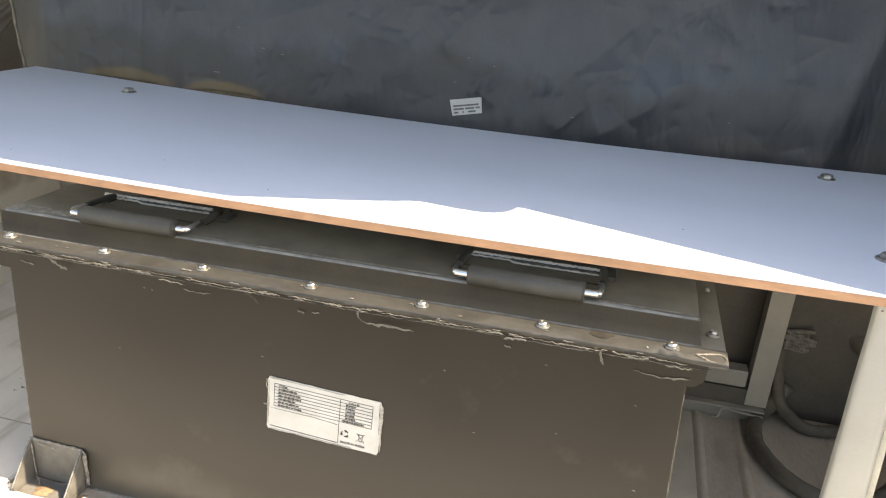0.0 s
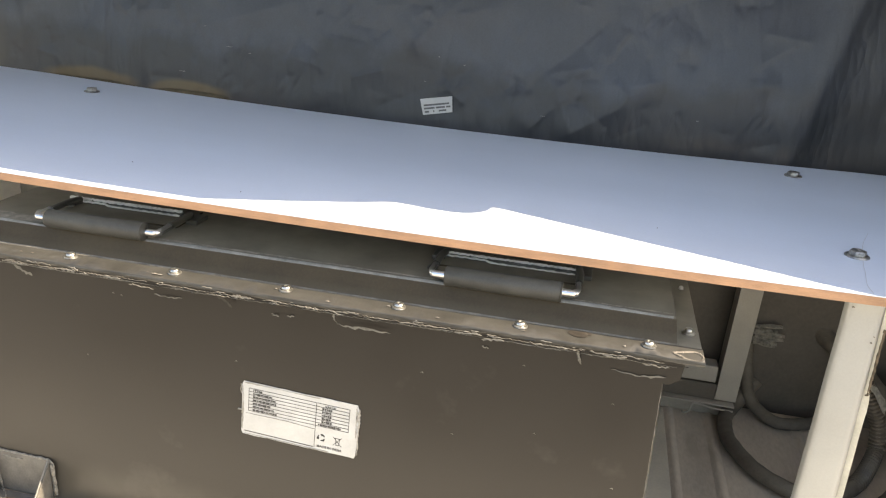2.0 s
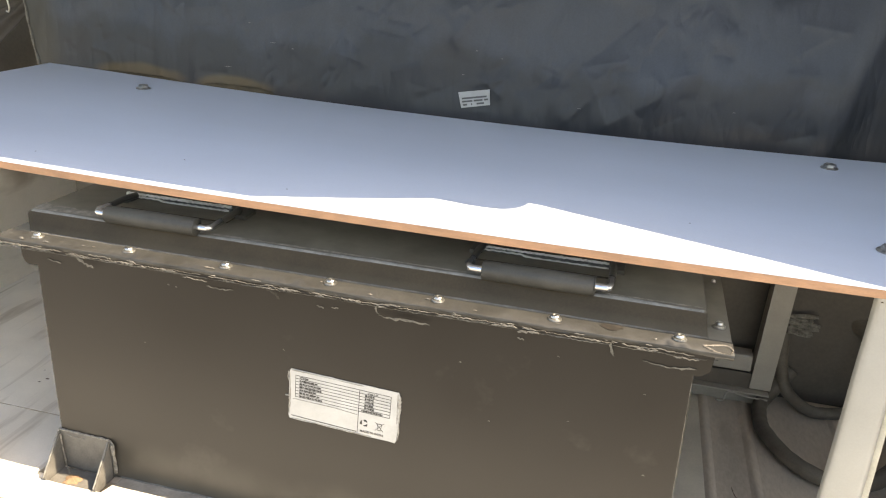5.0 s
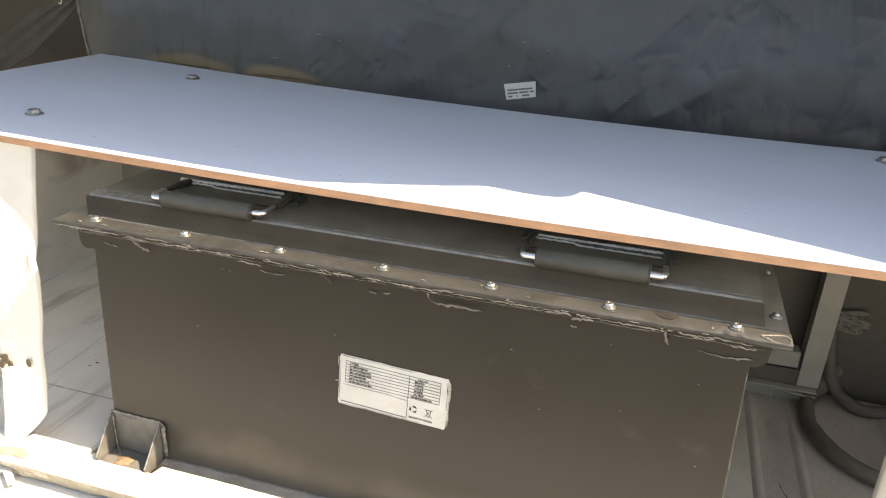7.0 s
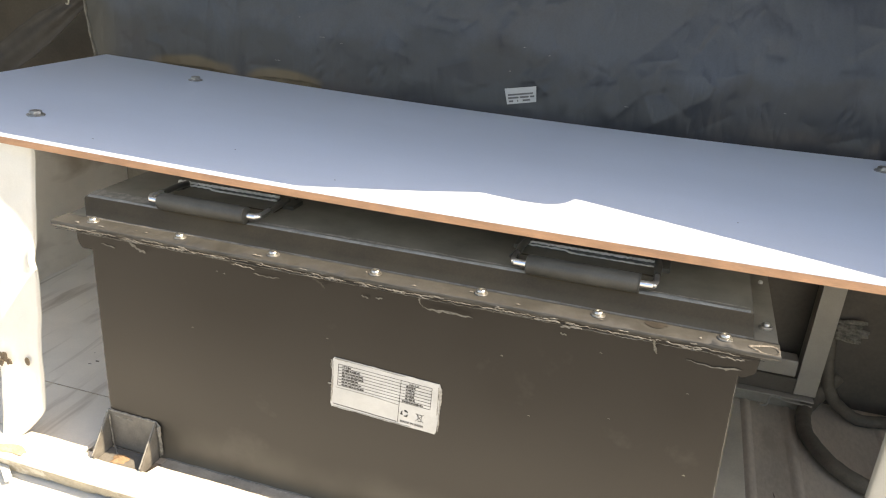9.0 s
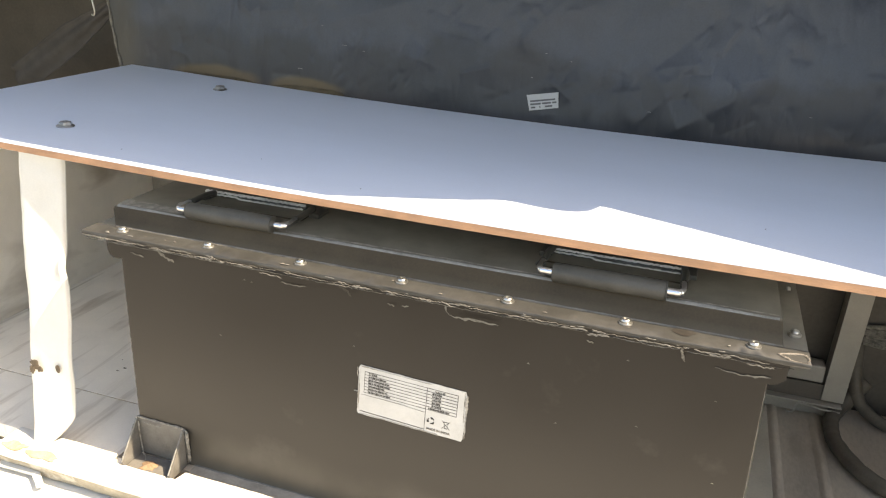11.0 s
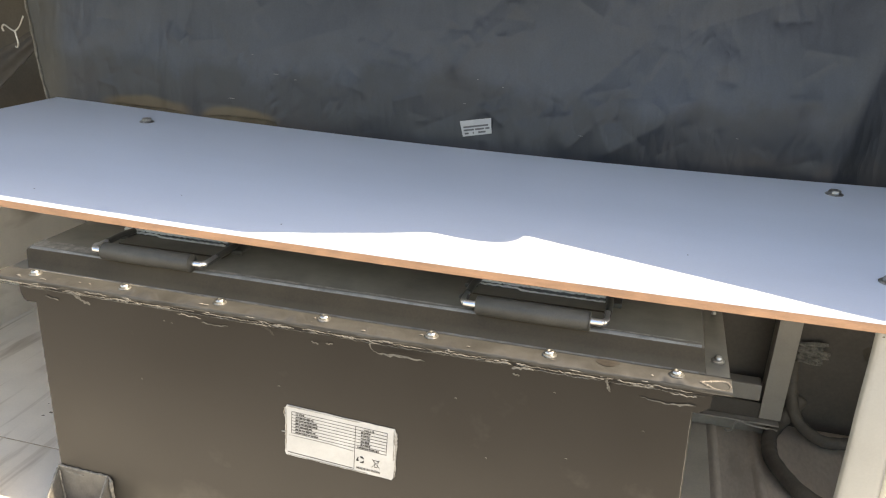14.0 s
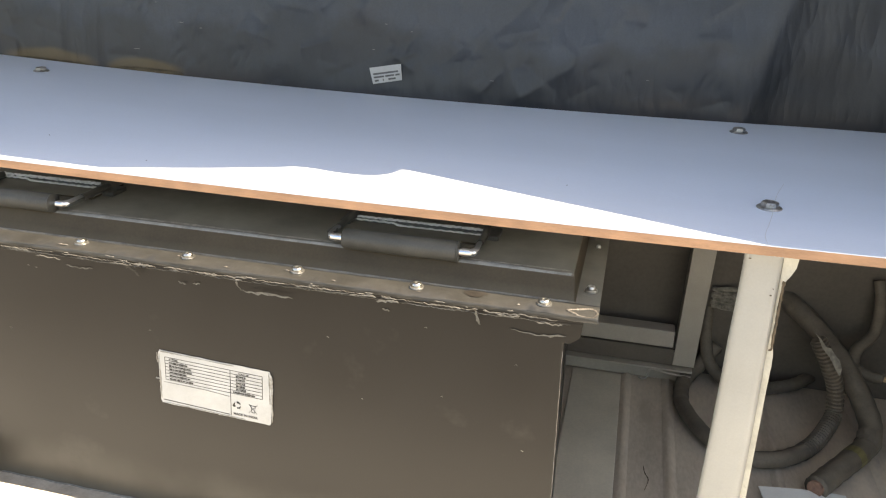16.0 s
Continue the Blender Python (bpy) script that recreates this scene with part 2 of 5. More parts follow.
def marble_material():
    """Off-white vinyl sheet printed with diagonal grey-brown streaks."""
    m = mat("marbled_vinyl_sheet", (0.88, 0.815, 0.72), 0.4, dark=0.9, light=1.06, scale=12, fine=500, bump=0.05)
    n, link = m.node_tree.nodes, m.node_tree.links.new
    bsdf = n["Principled BSDF"]
    base = bsdf.inputs["Base Color"].links[0].from_socket
    tc = n.new("ShaderNodeTexCoord")
    mp = n.new("ShaderNodeMapping")
    mp.inputs["Rotation"].default_value = (0, 0, radians(-12))
    mp.inputs["Scale"].default_value = (42, 5.5, 12)
    link(tc.outputs["Object"], mp.inputs[0])
    t = n.new("ShaderNodeTexNoise")
    t.inputs["Scale"].default_value = 1.0
    t.inputs["Detail"].default_value = 4.0
    t.inputs["Distortion"].default_value = 0.7
    link(mp.outputs[0], t.inputs["Vector"])
    r = n.new("ShaderNodeValToRGB")
    r.color_ramp.elements[0].position, r.color_ramp.elements[1].position = 0.55, 0.74
    link(t.outputs[0], r.inputs[0])
    mx = n.new("ShaderNodeMix")
    mx.data_type = "RGBA"
    link(r.outputs[0], mx.inputs["Factor"])
    link(base, mx.inputs["A"])
    mx.inputs["B"].default_value = (0.50, 0.42, 0.33, 1)
    link(mx.outputs["Result"], bsdf.inputs["Base Color"])
    return m


M_MARBLE = marble_material()


def stained_shaded_vinyl(m):
    """Shade painted low on the sheet and beyond its fold, and a faded tan band along its free side."""
    n, link = m.node_tree.nodes, m.node_tree.links.new
    bsdf = n["Principled BSDF"]
    out = bsdf.inputs["Base Color"].links[0].from_socket
    tc, sep = n.new("ShaderNodeTexCoord"), n.new("ShaderNodeSeparateXYZ")
    link(tc.outputs["Object"], sep.inputs[0])
    wav = n.new("ShaderNodeTexNoise")
    wav.inputs["Scale"].default_value = 9.0
    wav.inputs["Detail"].default_value = 5.0
    link(tc.outputs["Object"], wav.inputs["Vector"])

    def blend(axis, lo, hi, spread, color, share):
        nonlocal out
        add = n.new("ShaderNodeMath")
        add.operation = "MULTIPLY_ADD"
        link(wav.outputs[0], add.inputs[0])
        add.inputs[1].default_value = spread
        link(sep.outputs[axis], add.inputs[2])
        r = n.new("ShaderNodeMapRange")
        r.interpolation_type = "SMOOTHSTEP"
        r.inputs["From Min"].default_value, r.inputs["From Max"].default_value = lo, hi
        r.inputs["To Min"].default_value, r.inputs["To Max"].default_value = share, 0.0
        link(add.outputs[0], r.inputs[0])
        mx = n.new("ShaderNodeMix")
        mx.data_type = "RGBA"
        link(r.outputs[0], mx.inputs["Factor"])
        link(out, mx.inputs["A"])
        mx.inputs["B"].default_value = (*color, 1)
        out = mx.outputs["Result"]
    # painted shade: the colour darkens towards the board
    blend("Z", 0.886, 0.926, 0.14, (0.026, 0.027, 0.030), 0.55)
    # beyond the long fold the sheet's colour is darkened to paint in its shade
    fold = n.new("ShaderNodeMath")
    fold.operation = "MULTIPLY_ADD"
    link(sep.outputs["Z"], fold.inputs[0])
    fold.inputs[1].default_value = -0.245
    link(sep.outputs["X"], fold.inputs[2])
    fold_shade = n.new("ShaderNodeMapRange")
    fold_shade.inputs["From Min"].default_value, fold_shade.inputs["From Max"].default_value = 0.2975, 0.3035
    fold_shade.inputs["To Max"].default_value = 0.45
    link(fold.outputs[0], fold_shade.inputs[0])
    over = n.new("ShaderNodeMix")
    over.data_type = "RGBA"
    link(fold_shade.outputs[0], over.inputs["Factor"])
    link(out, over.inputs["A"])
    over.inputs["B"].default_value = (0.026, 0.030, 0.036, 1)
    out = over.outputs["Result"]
    blend("X", -0.705, -0.650, 0.03, (0.080, 0.076, 0.064), 0.7)
    # soft brown stains where the lining shows through
    for cx, cz, rx, rz in ((-0.530, 0.764, 0.090, 0.019), (-0.36, 0.762, 0.068, 0.017)):
        mp, ln = n.new("ShaderNodeMapping"), n.new("ShaderNodeVectorMath")
        mp.inputs["Location"].default_value = (-cx / rx, 0, -cz / rz)
        mp.inputs["Scale"].default_value = (1 / rx, 0, 1 / rz)
        ln.operation = "LENGTH"
        link(tc.outputs["Object"], mp.inputs[0])
        link(mp.outputs[0], ln.inputs[0])
        add = n.new("ShaderNodeMath")
        add.operation = "MULTIPLY_ADD"
        link(wav.outputs[0], add.inputs[0])
        add.inputs[1].default_value = 0.7
        link(ln.outputs["Value"], add.inputs[2])
        r = n.new("ShaderNodeMapRange")
        r.interpolation_type = "SMOOTHSTEP"
        r.inputs["From Min"].default_value, r.inputs["From Max"].default_value = 1.0, 1.45
        r.inputs["To Min"].default_value, r.inputs["To Max"].default_value = 0.85, 0.0
        link(add.outputs[0], r.inputs[0])
        mx = n.new("ShaderNodeMix")
        mx.data_type = "RGBA"
        link(r.outputs[0], mx.inputs["Factor"])
        link(out, mx.inputs["A"])
        mx.inputs["B"].default_value = (0.125, 0.100, 0.064, 1)
        out = mx.outputs["Result"]
    link(out, bsdf.inputs["Base Color"])
    # fine slanting wrinkles, strong in patches
    height = None
    for scale, weight, turn in ((26.0, 1.0, 38), (60.0, 0.45, 20), (34.0, 0.6, -35)):
        mp, t = n.new("ShaderNodeMapping"), n.new("ShaderNodeTexNoise")
        mp.inputs["Rotation"].default_value = (0, radians(turn), 0)
        mp.inputs["Scale"].default_value = (1.0, 1.0, 0.28)
        link(tc.outputs["Object"], mp.inputs[0])
        link(mp.outputs[0], t.inputs["Vector"])
        t.inputs["Scale"].default_value = scale
        t.inputs["Detail"].default_value = 1.5
        off, ab, mul = n.new("ShaderNodeMath"), n.new("ShaderNodeMath"), n.new("ShaderNodeMath")
        off.operation, ab.operation, mul.operation = "SUBTRACT", "ABSOLUTE", "MULTIPLY_ADD"
        off.inputs[1].default_value = 0.5
        link(t.outputs[0], off.inputs[0])
        link(off.outputs[0], ab.inputs[0])
        link(ab.outputs[0], mul.inputs[0])
        mul.inputs[1].default_value = weight
        mul.inputs[2].default_value = 0.0
        if height:
            link(height, mul.inputs[2])
        height = mul.outputs[0]
    where = n.new("ShaderNodeMapRange")
    where.inputs["From Min"].default_value, where.inputs["From Max"].default_value = 0.42, 0.62
    where.inputs["To Min"].default_value, where.inputs["To Max"].default_value = 0.22, 0.70
    link(wav.outputs[0], where.inputs[0])
    b = n.new("ShaderNodeBump")
    b.inputs["Distance"].default_value = 0.009
    link(where.outputs[0], b.inputs["Strength"])
    link(height, b.inputs["Height"])
    link(bsdf.inputs["Normal"].links[0].from_socket, b.inputs["Normal"])
    link(b.outputs[0], bsdf.inputs["Normal"])


stained_shaded_vinyl(M_VINYL)


# ---- building helpers ----
def part(name, bm, material, parent=None, label="", smooth=False):
    me = bpy.data.meshes.new(name)
    bmesh.ops.recalc_face_normals(bm, faces=bm.faces)
    if smooth:
        for f in bm.faces:
            f.smooth = True
    bm.to_mesh(me)
    bm.free()
    me.materials.append(material)
    ob = new(name, me)
    if parent:
        attach(ob, parent)
    if label:
        ob["label"] = label
    return ob


def base_of(ob):
    """Where a thing's origin stands in the world (all parts are only shifted, never turned)."""
    at = Vector((0, 0, 0))
    while ob:
        at += ob.location
        if ob.parent:
            at += ob.matrix_parent_inverse.translation
        ob = ob.parent
    return at


def attach(ob, parent):
    ob.parent = parent
    ob.matrix_parent_inverse = Matrix.Translation(-base_of(parent))


def thing(name, at, label, category, group="", kind=""):
    e = new(name)
    e.empty_display_size = 0.05
    e.location = at
    return tagged(e, label, category, group, kind)


def box(bm, x0, x1, y0, y1, z0, z1, bevel=0.0, segments=2):
    c = Matrix.Translation(((x0 + x1) / 2, (y0 + y1) / 2, (z0 + z1) / 2)) @ Matrix.Diagonal((x1 - x0, y1 - y0, z1 - z0, 1))
    got = bmesh.ops.create_cube(bm, size=1, matrix=c)
    if bevel:
        edges = {e for v in got["verts"] for e in v.link_edges}
        bmesh.ops.bevel(bm, geom=list(edges), offset=bevel, segments=segments, profile=0.5, affect="EDGES", clamp_overlap=True)
    return bm


def box_part(name, dims, material, parent=None, label="", bevel=0.001, segments=2):
    return part(name, box(bmesh.new(), *dims, bevel, segments), material, parent, label)


def sweep(bm, pts, radius, segs=10, caps=True, squash=1.0):
    """A round bar along points; radius is a number or a function of the step."""
    pts = [Vector(p) for p in pts]
    rings, side = [], None
    for i, p in enumerate(pts):
        d = (pts[min(i + 1, len(pts) - 1)] - pts[max(i - 1, 0)]).normalized()
        if side is None:
            side = d.orthogonal().normalized()
        side = (side - d * side.dot(d)).normalized()
        up = d.cross(side)
        r = radius(i) if callable(radius) else radius
        rings.append([bm.verts.new(p + side * (r * math.cos(a)) + up * (r * squash * math.sin(a)))
                      for a in (2 * math.pi * k / segs for k in range(segs))])
    for a, b in zip(rings, rings[1:]):
        for k in range(segs):
            bm.faces.new((a[k], a[(k + 1) % segs], b[(k + 1) % segs], b[k]))
    if caps:
        bm.faces.new(rings[0])
        bm.faces.new(rings[-1][::-1])
    return bm


def curve(points, steps=12):
    """A smooth run of points through the given ones (Catmull-Rom)."""
    p = [Vector(q) for q in points]
    p = [p[0] * 2 - p[1]] + p + [p[-1] * 2 - p[-2]]
    out = []
    for i in range(1, len(p) - 2):
        a, b, c, d = p[i - 1:i + 3]
        for k in range(steps):
            t = k / steps
            out.append(0.5 * ((2 * b) + (c - a) * t + (2 * a - 5 * b + 4 * c - d) * t * t + (3 * b - a - 3 * c + d) * t ** 3))
    return out + [p[-2]]


def lathe(bm, profile, at, axis="z", segs=20):
    """Turns (radius, height) pairs round an upright axis at a place."""
    rings = []
    for r, h in profile:
        ring = []
        for k in range(segs):
            a = 2 * math.pi * k / segs
            v = Vector((r * math.cos(a), r * math.sin(a), h))
            ring.append(bm.verts.new(Vector(at) + v))
        rings.append(ring)
    for a, b in zip(rings, rings[1:]):
        for k in range(segs):
            bm.faces.new((a[k], a[(k + 1) % segs], b[(k + 1) % segs], b[k]))
    bm.faces.new(rings[0])
    bm.faces.new(rings[-1])
    return bm


def prism(bm, outline, axis, a, b):
    """A flat outline pushed from a to b along x, y or z."""
    def place(p, q, s):
        return {"x": (s, p, q), "y": (p, s, q), "z": (p, q, s)}[axis]
    lo = [bm.verts.new(place(p, q, a)) for p, q in outline]
    hi = [bm.verts.new(place(p, q, b)) for p, q in outline]
    bm.faces.new(lo)
    bm.faces.new(hi)
    for k in range(len(outline)):
        j = (k + 1) % len(outline)
        bm.faces.new((lo[k], lo[j], hi[j], hi[k]))
    return bm


def sheet(bm, nu, nv, place, thick=None):
    """A grid over u, v in 0..1; thick, a vector, gives it a back."""
    def grid(off):
        return [[bm.verts.new(Vector(place(i / nu, j / nv)) + off) for j in range(nv + 1)] for i in range(nu + 1)]
    g = grid(Vector((0, 0, 0)))
    for i in range(nu):
        for j in range(nv):
            bm.faces.new((g[i][j], g[i + 1][j], g[i + 1][j + 1], g[i][j + 1]))
    if thick is not None:
        h = grid(Vector(thick))
        for i in range(nu):
            for j in range(nv):
                bm.faces.new((h[i][j], h[i][j + 1], h[i + 1][j + 1], h[i + 1][j]))
        rim = [(i, 0) for i in range(nu)] + [(nu, j) for j in range(nv)] + [(i, nv) for i in range(nu, 0, -1)] + [(0, j) for j in range(nv, 0, -1)]
        for (i, j), (k, l) in zip(rim, rim[1:] + rim[:1]):
            bm.faces.new((g[i][j], g[k][l], h[k][l], h[i][j]))
    return bm


def ragged(bm, pts, width, y, seed, thick=0.0005):
    """A flat torn strip on an upright face, along (x, z) points, of uneven width."""
    run = [Vector((p[0], p[1])) for p in pts]
    up, low = [], []
    for i, p in enumerate(run):
        d = (run[min(i + 1, len(run) - 1)] - run[max(i - 1, 0)]).normalized()
        q = Vector((-d.y, d.x))
        ends = 0.25 if i in (0, len(run) - 1) else 1.0
        if len(run) > 20:
            ends *= max(0.12, 0.62 + 1.5 * noise.noise(Vector((i * 0.085, seed, 4.4))))
        a = width * ends * (0.15 + 1.1 * abs(noise.noise(Vector((i * 0.61, seed, 1.3)))))
        b = width * ends * (0.15 + 1.1 * abs(noise.noise(Vector((i * 0.73, seed, 8.1)))))
        up.append(p + q * a)
        low.append(p - q * b)
    rows = [[bm.verts.new((p.x, yy, p.y)) for p in side] for side, yy in ((up, y), (low, y), (up, y + thick), (low, y + thick))]
    for i in range(len(run) - 1):
        for a, b in ((0, 1), (1, 3), (3, 2), (2, 0)):
            bm.faces.new((rows[a][i], rows[a][i + 1], rows[b][i + 1], rows[b][i]))
    for i in (0, len(run) - 1):
        bm.faces.new((rows[0][i], rows[1][i], rows[3][i], rows[2][i]))
    return bm


def rough(p, s, a):
    """Random shift of a place, smooth over 1/s metres, up to about a."""
    return noise.noise_vector(Vector(p) * s) * a


# ---- setting: ground, vehicle body ----
FLOOR = 0.425
BOARD_TOP, BOARD_THICK = 0.770, 0.0081


def ground():
    bm = bmesh.new()
    sheet(bm, 40, 40, lambda u, v: ((u - 0.5) * 400, (v - 0.5) * 400, 0))
    return tagged(part("ground", bm, M_GROUND), "dusty grey concrete ground under the vehicle", "ground", kind="structure")


ground()


FLOOR_MARKS = ((-0.458, 0.151, 0.0030), (-0.462, 0.142, 0.0022), (-0.475, 0.168, 0.0013))


def vehicle_floor():
    f = thing("floor", (0, 0.2, FLOOR), "off-white marbled vinyl and dusty metal floor of the battery bay", "floor", kind="structure")
    box_part("marbled_sheet", (-0.715, -0.335, 0.0875, 0.555, FLOOR - 0.02, FLOOR), M_MARBLE, f, "off-white marbled vinyl sheet", 0.0006)
    box_part("marbled_sheet", (-0.715, -0.335, -0.0096, 0.086, FLOOR - 0.02, FLOOR - 0.0004), M_MARBLE, f, "off-white marbled vinyl sheet", 0.0006)
    box_part("marbled_sheet", (-0.3345, -0.3175, -0.0240, -0.0100, FLOOR - 0.02, FLOOR - 0.0006), M_MARBLE, f, "off-white marbled vinyl sheet", 0.0004)
    box_part("metal_sheet", (-0.334, 0.800, 0.0, 0.44, FLOOR - 0.02, FLOOR - 0.0012), M_FLOORMETAL, f, "dusty grey-brown floor sheet", 0.0006)
    box_part("floor_joint", (-0.714, -0.336, 0.0861, 0.0874, FLOOR - 0.019, FLOOR - 0.0002), M_JOINT, f, "brown grimy joint", 0.0)
    for k, (x, y, r) in enumerate(FLOOR_MARKS):
        bm = bmesh.new()
        sheet(bm, 14, 2, lambda u, v, x=x, y=y, r=r, k=k: (x + r * v * math.cos(6.283 * u) * (1 + 0.5 * math.sin(9 * u + k)), y + 0.5 * r * v * math.sin(6.283 * u), FLOOR + 0.0012 - 0.0006 * v))
        part("dirt_spot", bm, M_GRIME, f, "small dark dirt spot")
    scratch = curve([(0.404, 0.210, FLOOR - 0.0008), (0.406, 0.197, FLOOR - 0.0008), (0.4095, 0.186, FLOOR - 0.0008), (0.406, 0.168, FLOOR - 0.0008)], 8)
    part("floor_scratch", sweep(bmesh.new(), scratch, lambda i: 0.0003 + 0.0011 * abs(noise.noise(Vector((i * 0.4, 2, 7)))), 5, squash=0.4), M_GRIME, f, "dark scratch")
    # pale strip and pressed ribs beside the battery box
    box_part("floor_strip", (0.3100, 0.3735, 0.012, 0.40, FLOOR - 0.001, FLOOR + 0.0015), M_STRIP, f, "pale grey strip", 0.0006)
    for x in (0.380, 0.432, 0.545, 0.655):
        bm = bmesh.new()
        sheet(bm, 6, 30, lambda u, v, x=x: (x + (u - 0.5) * 0.014, 0.02 + v * 0.39, FLOOR - 0.001 + 0.0034 * math.sin(math.pi * u) ** 1.5))
        part("floor_rib", bm, M_FLOORMETAL, f, smooth=True)
    return f


vehicle_floor()


def sill():
    s = thing("sill", (0, -0.03, FLOOR), "chipped white-painted steel sill, sunlit, with rust at one end", "sill", kind="structure")
    x0, x1 = -0.471, 1.0
    bm = bmesh.new()

    def back_edge(x):
        return -0.0235 if -0.3335 < x < -0.2435 else -0.0098

    def place(u, v):
        x = x0 + u * (x1 - x0)
        b = back_edge(x)
        profile = [(b, FLOOR - 0.006), (b, 0.4290), (b - 0.004, 0.4296), (-0.038, 0.4298), (-0.052, 0.4292), (-0.0565, 0.4280), (-0.0575, 0.4262), (-0.0565, 0.4245)]
        k = v * (len(profile) - 1)
        i = min(int(k), len(profile) - 2)
        y = profile[i][0] + (profile[i + 1][0] - profile[i][0]) * (k - i)
        z = profile[i][1] + (profile[i + 1][1] - profile[i][1]) * (k - i)
        w = rough((x, y, z), 22, 0.0012) + rough((x, y, z), 90, 0.0005)
        return (x, y + w.y * 0.6, z + w.z * 0.5)
    sheet(bm, 420, 21, place)
    part("sill_cover", bm, M_WHITE, s, smooth=True)
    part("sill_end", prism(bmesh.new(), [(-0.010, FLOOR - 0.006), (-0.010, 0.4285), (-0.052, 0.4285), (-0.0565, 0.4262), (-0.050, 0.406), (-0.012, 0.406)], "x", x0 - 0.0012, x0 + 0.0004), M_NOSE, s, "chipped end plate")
    bm = bmesh.new()

    def nose(u, v):
        x = x0 + u * (x1 - x0)
        # stepped lower edge shaped after the blocky shadow on the ledge
        block = math.floor(2.6 * noise.noise(Vector((x * 17, 0, 2)))) / 2.6
        low = 0.4075 + 0.0065 * block + 0.0022 * noise.noise(Vector((x * 70, 0, 2)))
        z = 0.4250 + v * (low - 0.4250)
        return (x, -0.0562 + 0.35 * (0.4250 - z) + rough((x, v, 0), 40, 0.0010).y, z)
    sheet(bm, 420, 5, nose, (0, 0.002, 0))
    part("sill_nose", bm, M_NOSE, s, "dirty ragged undercut front lip of the sill, coloured as in shade")
    bar = prism(bmesh.new(), [(-0.462, -0.0500), (-0.411, -0.0480), (-0.388, -0.0660), (-0.3925, -0.0720), (-0.4140, -0.0560), (-0.462, -0.0580)], "z", 0.4085, 0.4125)
    bmesh.ops.bevel(bar, geom=list(bar.edges), offset=0.0007, segments=2, profile=0.5, affect="EDGES")
    part("bent_strap", bar, M_WHITE, s, "bent flat white-painted strap below the sill")
    # strip added in the tone of the shaded, dirty floor before the box
    box_part("shade_strip", (-0.244, 0.318, -0.0094, 0.0072, FLOOR - 0.010, FLOOR + 0.0012), M_SHADESTRIP, s, "grey-brown strip added for the shade before the battery box", 0.0008)
    bm = bmesh.new()

    def ledge(u, v):
        x = -0.95 + u * 1.95
        y = -0.012 - v * 0.228
        return (x, y, 0.4035 + rough((x, y, 0.3), 9, 0.003).z * v - 0.004 * v)
    sheet(bm, 80, 24, ledge)
    part("ledge", bm, M_WHITE, s, "white-painted footboard sheet", smooth=True)
    box_part("skirt", (-0.95, 1.0, -0.242, -0.238, 0.12, 0.399), M_WHITE, s, "white-painted skirt panel")
    # flaking rust and lifted paint at the foot of the corner post
    for k, (x, y, w, d) in enumerate(((-0.405, -0.045, 0.040, 0.0065), (-0.448, -0.042, 0.024, 0.008), (-0.426, -0.021, 0.014, 0.004))):
        bm = bmesh.new()

        def flake(u, v, x=x, y=y, w=w, d=d, k=k):
            a, r = 2 * math.pi * u, v
            wob = 1 + 0.5 * noise.noise(Vector((math.cos(a) * 1.7 + k * 5, math.sin(a) * 1.7, 0)))
            px, py = x + w * r * wob * math.cos(a) * 0.6, y + d * r * wob * math.sin(a)
            return (px, py, 0.4306 + 0.0004 * (1 - r) + 0.0008 * noise.noise(Vector((px, py, 0)) * 200))
        sheet(bm, 28, 5, flake)
        part("rust_patch", bm, M_RUST, s, "tan flaking rust")
    return s


sill()


def bay_walls():
    tagged(box_part("wall_left", (-0.735, -0.7155, -0.01, 0.57, 0.12, 0.752), M_MARBLE, None, "", 0.001), "off-white marbled side panel of the battery bay", "wall", kind="structure")
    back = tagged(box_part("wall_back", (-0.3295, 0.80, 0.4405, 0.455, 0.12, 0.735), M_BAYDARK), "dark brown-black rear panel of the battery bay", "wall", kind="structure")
    box_part("back_panel", (-0.7145, -0.330, 0.5555, 0.570, 0.12, 0.735), M_BAYPANEL, back, "stained grey-tan back panel", 0.001)
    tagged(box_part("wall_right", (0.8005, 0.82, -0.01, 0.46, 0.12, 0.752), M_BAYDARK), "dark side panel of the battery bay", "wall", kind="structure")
    tagged(box_part("wall_rear", (-1.5, 1.5, 0.70, 0.72, 0.12, 1.10), M_DARK), "dark brown rear bulkhead behind the vinyl sheet", "wall", kind="structure")
    # unseen side wall, added to keep light off the vinyl and board
    tagged(box_part("shade_wall", (0.90, 0.92, 0.045, 0.699, 0.12, 1.095), M_DARK), "unseen dark wall added beyond the front post to shade vinyl and board", "wall", kind="structure")
    tagged(box_part("wall_side", (-1.5, -1.48, -0.1, 0.699, 0.12, 1.10), M_DARK), "dark vehicle side beyond the seat board", "wall", kind="structure")


bay_walls()


